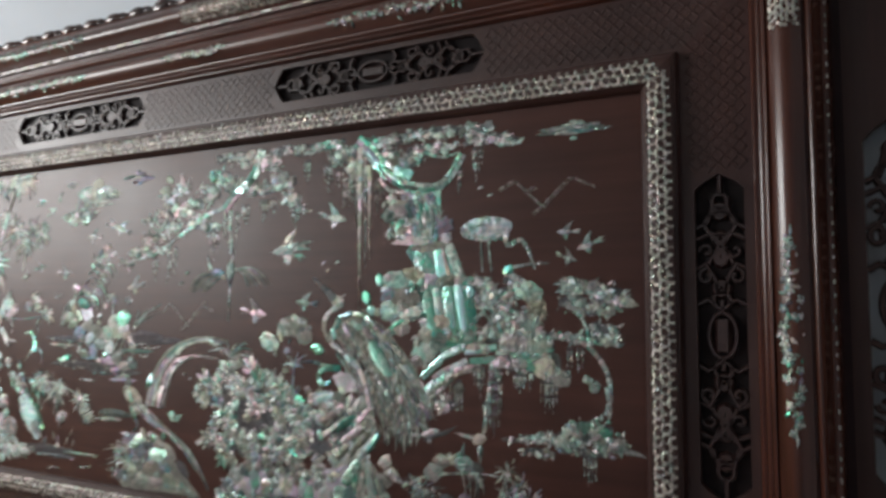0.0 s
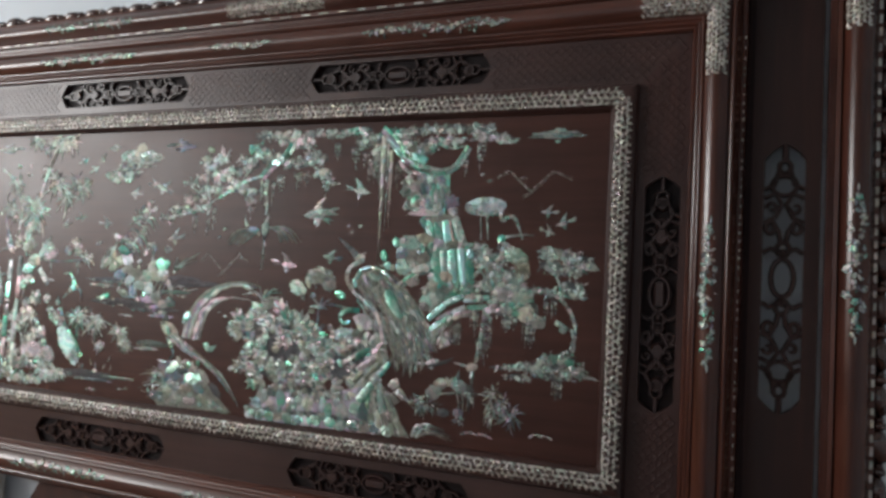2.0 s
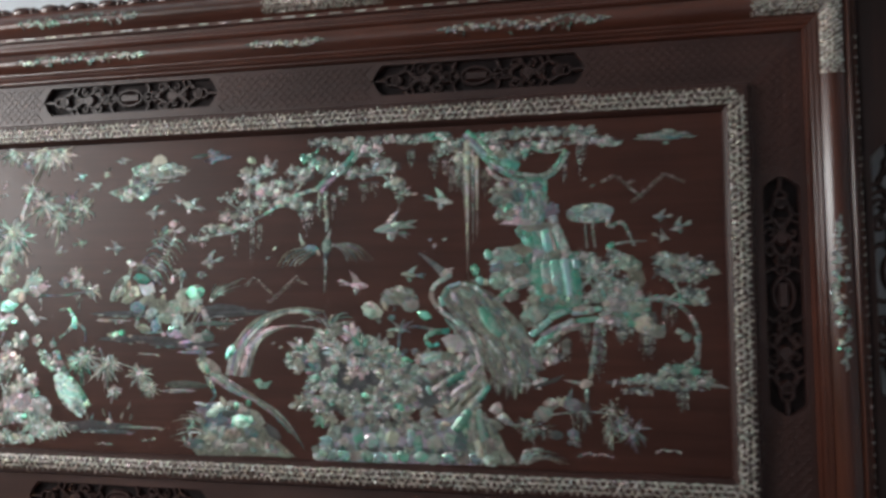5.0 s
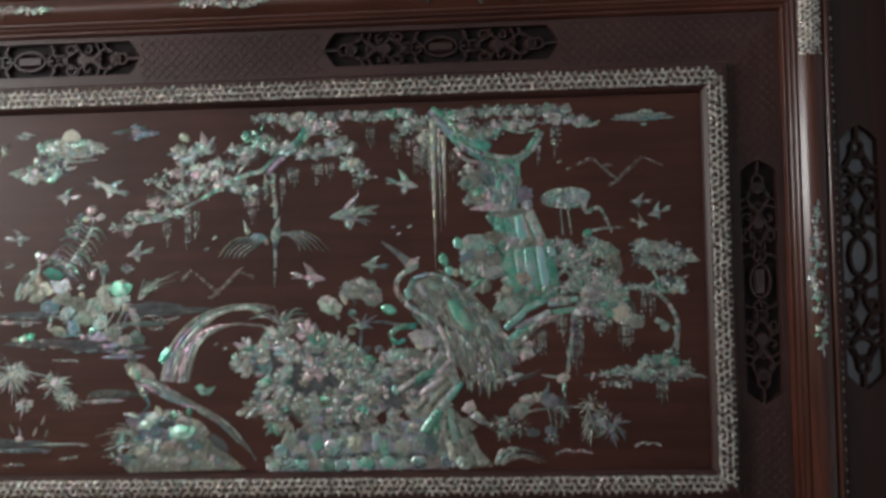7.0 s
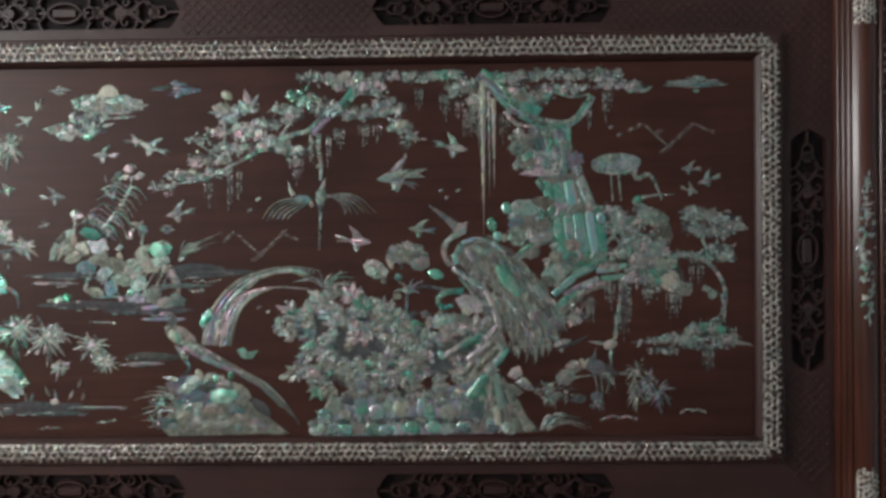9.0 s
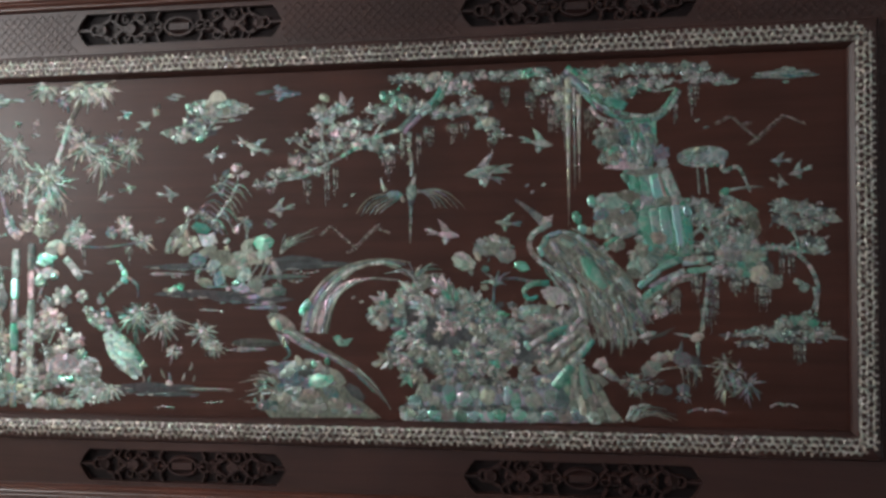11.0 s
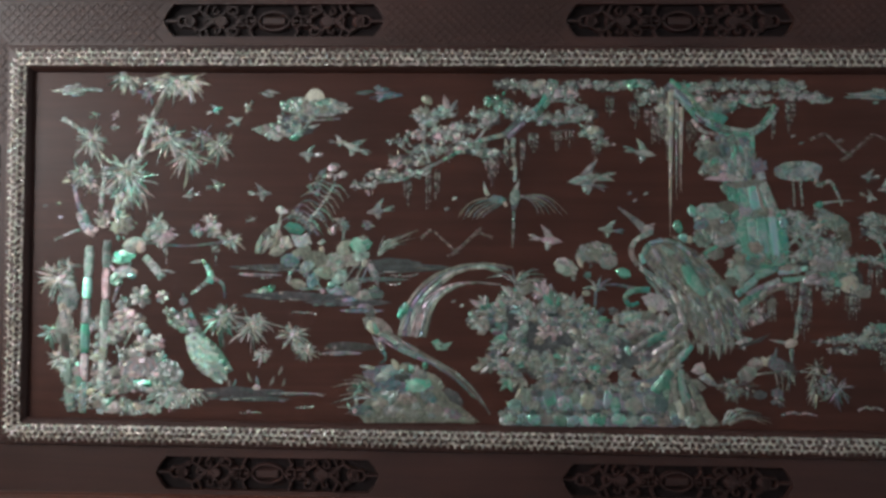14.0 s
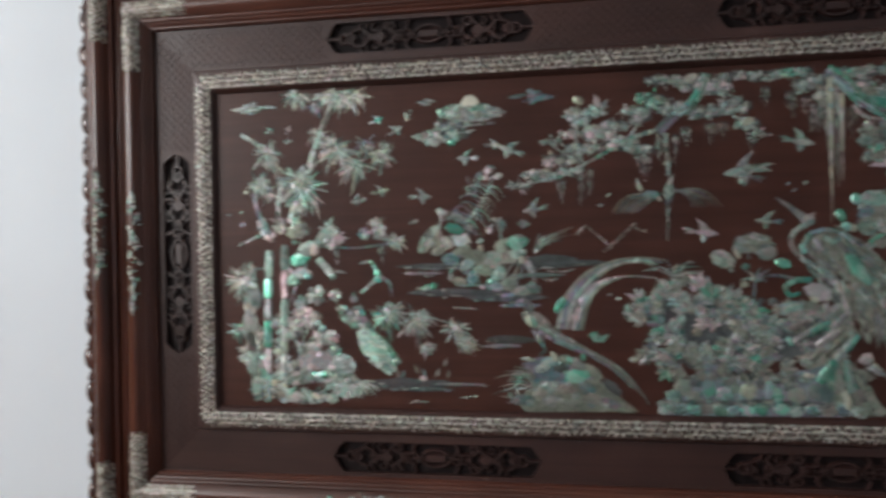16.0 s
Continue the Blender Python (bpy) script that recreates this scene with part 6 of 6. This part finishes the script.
blades(m, B, 940, 800, ((985, 772), (1012, 780), (1030, 798), (960, 776), (1000, 790), (975, 786)), 4.5, 14), blades(m, D, 950, 800, ((1020, 800), (990, 776), (1028, 790)), 7, 12)
shape(m, D, (965, 660), (975, 650), (1000, 642), (1030, 630), (1010, 646), (985, 654)), m.leaf(*S(978, 644), 26, 6, 115, T)
m.done()
m = Inlay("wave_marks_inlay")
for u, v, w in ((610, -306, 66), (741, -294, 46)):
    m.run([(u - w / 2, v - 4), (u - w / 5, v + 3), (u, v), (u + w / 5, v + 2), (u + w / 2, v - 3)], 4, 3, R, 10)
m.done()

# ---------------------------------------------------------------- shell mesh on the border and the mouldings


def mesh_strip(name, side, o0, o1, p0, p1, arch, cell=0.0128, cx=CX, w=HW, stout=1.0):
    """A net of tiny shell bars round six-sided eyes, along one side between p0 and p1 and from o0 to o1 outward; arch: the rounded run (o, y, o, y, rise) it lies on."""
    flat = side in ("top", "bottom")
    s = -1 if side in ("bottom", "left") else 1
    verts, faces = [], []
    rows = max(2, round((o1 - o0) / (cell * 0.80)))
    rh = (o1 - o0) / rows

    def spot(p, q):
        f = min(1.0, max(0.0, (q - arch[0]) / (arch[2] - arch[0])))
        d = arch[1] + (arch[3] - arch[1]) * f - arch[4] * math.sin(math.pi * f) - 0.0002
        return (cx + p, d, CZ + s * (HH + q)) if flat else (cx + s * (w + q), d, CZ + p)

    def bar(a, b, t):
        dx, dz = b[0] - a[0], b[1] - a[1]
        d = math.hypot(dx, dz)
        nx, nz = -dz / d * t / 2, dx / d * t / 2
        k = len(verts)
        lift = rng.uniform(0.0005, 0.0012)
        lean = rng.uniform(-0.0005, 0.0005)
        jp, jq = rng.uniform(-0.11, 0.11) * cell, rng.uniform(-0.11, 0.11) * cell
        for e in (rng.uniform(-0.1, 0.14), rng.uniform(0.86, 1.1)):
            p, q = a[0] + dx * e + jp, min(o1, max(o0, a[1] + dz * e + jq))
            for side_, up in ((1, 0), (0.7, 1), (-0.7, 1), (-1, 0)):
                x, yy, z = spot(p + nx * side_, q + nz * side_)
                verts.append((x, yy - up * (lift + lean * side_) + (0 if up else 0.0006), z))
        faces.extend([(k, k + 1, k + 5, k + 4), (k + 1, k + 2, k + 6, k + 5), (k + 2, k + 3, k + 7, k + 6), (k, k + 3, k + 2, k + 1), (k + 4, k + 5, k + 6, k + 7)])

    n = int((p1 - p0) / cell)
    for r in range(rows):
        for k in range(n):
            c = p0 + (k + 0.5 * (r % 2) + 0.3) * (p1 - p0) / n
            q = o0 + (r + 0.5) * rh
            room = q - o0
            t = cell * stout * rng.uniform(0.30, 0.43)
            bar((c - cell * 0.5, q - rh * 0.28), (c, q - rh * 0.5), t)
            bar((c, q - rh * 0.5), (c + cell * 0.5, q - rh * 0.28), t)
            bar((c - cell * 0.5, q - rh * 0.28), (c - cell * 0.5, q + rh * 0.34), t)
    ob = linked(name, verts, faces, NET, panel)
    return tagged(ob, kind="stuff")


INNER_ARCH, OUTER_ARCH = (0.167, -0.017, 0.207, -0.022, 0.0102), (0.261, 0.016, 0.312, 0.014, 0.022)
for side in SIDES:
    reach = (HW if side in ("top", "bottom") else HH) + 0.026
    mesh_strip("shell_net_border", side, 0.0115, 0.0435, -reach, reach, (0.011, -0.013, 0.044, -0.013, 0.003))
    # corner pieces on the moulding
    out = (HW if side in ("top", "bottom") else HH) + 0.205
    for e in (-1, 1):
        a, b = sorted((e * (out - (0.15 if side in ("top", "bottom") else 0.148)), e * (out - 0.008)))
        mesh_strip("corner_net", side, 0.170, 0.2055, a, b, INNER_ARCH, 0.0098, stout=1.3)
mesh_strip("middle_net", "top", 0.268, 0.304, -0.132, 0.132, OUTER_ARCH, 0.0098, cx=CX + SPREAD, stout=1.3)
for side, e in (("left", -1), ("left", 1), ("right", 1), ("right", -1)):
    a, b = sorted((e * 0.465, e * 0.60 if e > 0 else e * 0.57))
    mesh_strip("corner_net", side, 0.266, 0.305, a, b, OUTER_ARCH, 0.0098, cx=CX + SPREAD, w=HW + SPREAD, stout=1.3)
for side, s in (("top", 1), ("top", -1)):
    a, b = sorted((s * (HW + SPREAD + 0.29), s * (HW + SPREAD + 0.12)))
    mesh_strip("corner_net", side, 0.266, 0.305, a, b, OUTER_ARCH, 0.0098, cx=CX + SPREAD, stout=1.3)


def garland(side, mid, half, o, y, wide, tones, cx=CX, w=HW, rise=0.0102, span=0.042):
    """A small run of flowers and leaves inlaid on a moulding."""
    flat = side in ("top", "bottom")
    s = -1 if side in ("bottom", "left") else 1
    g = Inlay("garland_inlay", "small flower garland in blue, green and rose shell")
    n = int(half * 2000 / 3.6)
    for k in range(n):
        f = -1 + 2 * (k + 0.5) / n
        q = rng.uniform(-1, 1) * wide * 500 * (1 - 0.75 * abs(f) ** 3)
        p = f * half * 1000
        r = rng.uniform(3.2, 6.0)
        if k % 3 == 0:
            g.bloom(p, q, r * 1.25, rng.choice(tones), 5)
        else:
            g.leaf(p, q, r * 2.2, r, rng.uniform(0, 360), rng.choice(tones))
    for e in (-1, 1):
        g.leaf(e * half * 1000, 0, 16, 4, 0 if e > 0 else 180, P)
    out = []
    for x, d, z in g.verts:
        p, q = x, z - IZ
        bow = rise * (1 - math.cos(math.pi * q / span))
        out.append((cx + mid + p, y + d + bow, CZ + s * (HH + o) + q) if flat else (cx + s * (w + o) + q, y + d + bow, CZ + mid + p))
    faces = g.faces if flat else [f[::-1] for f in g.faces]
    linked(g.name, out, faces, SHELLS, panel, g.label, g.mats)


MIX = [P, P, B, W, R, G]
for side in ("top", "bottom"):
    for s in (-1, 1):
        garland(side, s * 0.485, 0.155, 0.187, -0.0300, 0.026, MIX)
    garland(side, -0.006, 0.075, 0.187, -0.0300, 0.016, [W, P, R])
for side in ("left", "right"):
    garland(side, -0.003, 0.122, 0.187, -0.0300, 0.028, MIX)
for s in (-1, 1):
    garland("top", s * 0.58, 0.150, 0.287, -0.0072, 0.030, MIX, cx=CX + SPREAD, rise=0.022, span=0.051)
garland("left", 0.060, 0.110, 0.287, -0.0072, 0.030, MIX, cx=CX + SPREAD, w=HW + SPREAD, rise=0.022, span=0.051)
garland("right", 0.060, 0.120, 0.287, -0.0072, 0.030, MIX, cx=CX + SPREAD, w=HW + SPREAD, rise=0.022, span=0.051)


def dashes(side, o, y, p0, p1, long, gap, wide, cx=CX, w=HW):
    """A broken line of narrow shell slips."""
    flat = side in ("top", "bottom")
    s = -1 if side in ("bottom", "left") else 1
    verts, faces = [], []
    p = p0
    while p < p1:
        l = long * rng.uniform(0.7, 1.1)
        k = len(verts)
        for a, q, d in ((p, -1, 0), (p + l, -1, 0), (p + l, 1, 0), (p, 1, 0), (p, -0.8, 1), (p + l, -0.8, 1), (p + l, 0.8, 1), (p, 0.8, 1)):
            out = o + q * wide / 2
            yy = y - 0.0012 * d
            verts.append((cx + a, yy, CZ + s * (HH + out)) if flat else (cx + s * (w + out), yy, CZ + a))
        faces += [(k + 4, k + 5, k + 6, k + 7), (k, k + 1, k + 5, k + 4), (k + 1, k + 2, k + 6, k + 5), (k + 2, k + 3, k + 7, k + 6), (k + 3, k, k + 4, k + 7)]
        p += l + gap * rng.uniform(0.6, 1.3)
    return tagged(linked("dash_line", verts, faces, NET, panel), kind="stuff")


dashes("right", 0.2335, 0.002, -0.50, 0.46, 0.005, 0.013, 0.0022)
dashes("top", 0.2565, 0.0108, -1.05, 1.15, 0.028, 0.024, 0.0042)
dashes("right", 0.318, 0.0195, -0.5, 0.56, 0.014, 0.012, 0.005, cx=CX + SPREAD, w=HW + SPREAD)

# the apron under the panel
pierced_board("apron_board", [(-0.72, 0.60), (-0.70, 0.74), (-0.64, 0.80), (-0.60, 0.864), (1.16, 0.864), (1.20, 0.80), (1.26, 0.74), (1.28, 0.60)], [], 0.03, 0.06, STRIP, "dark rosewood apron with shaped ends")
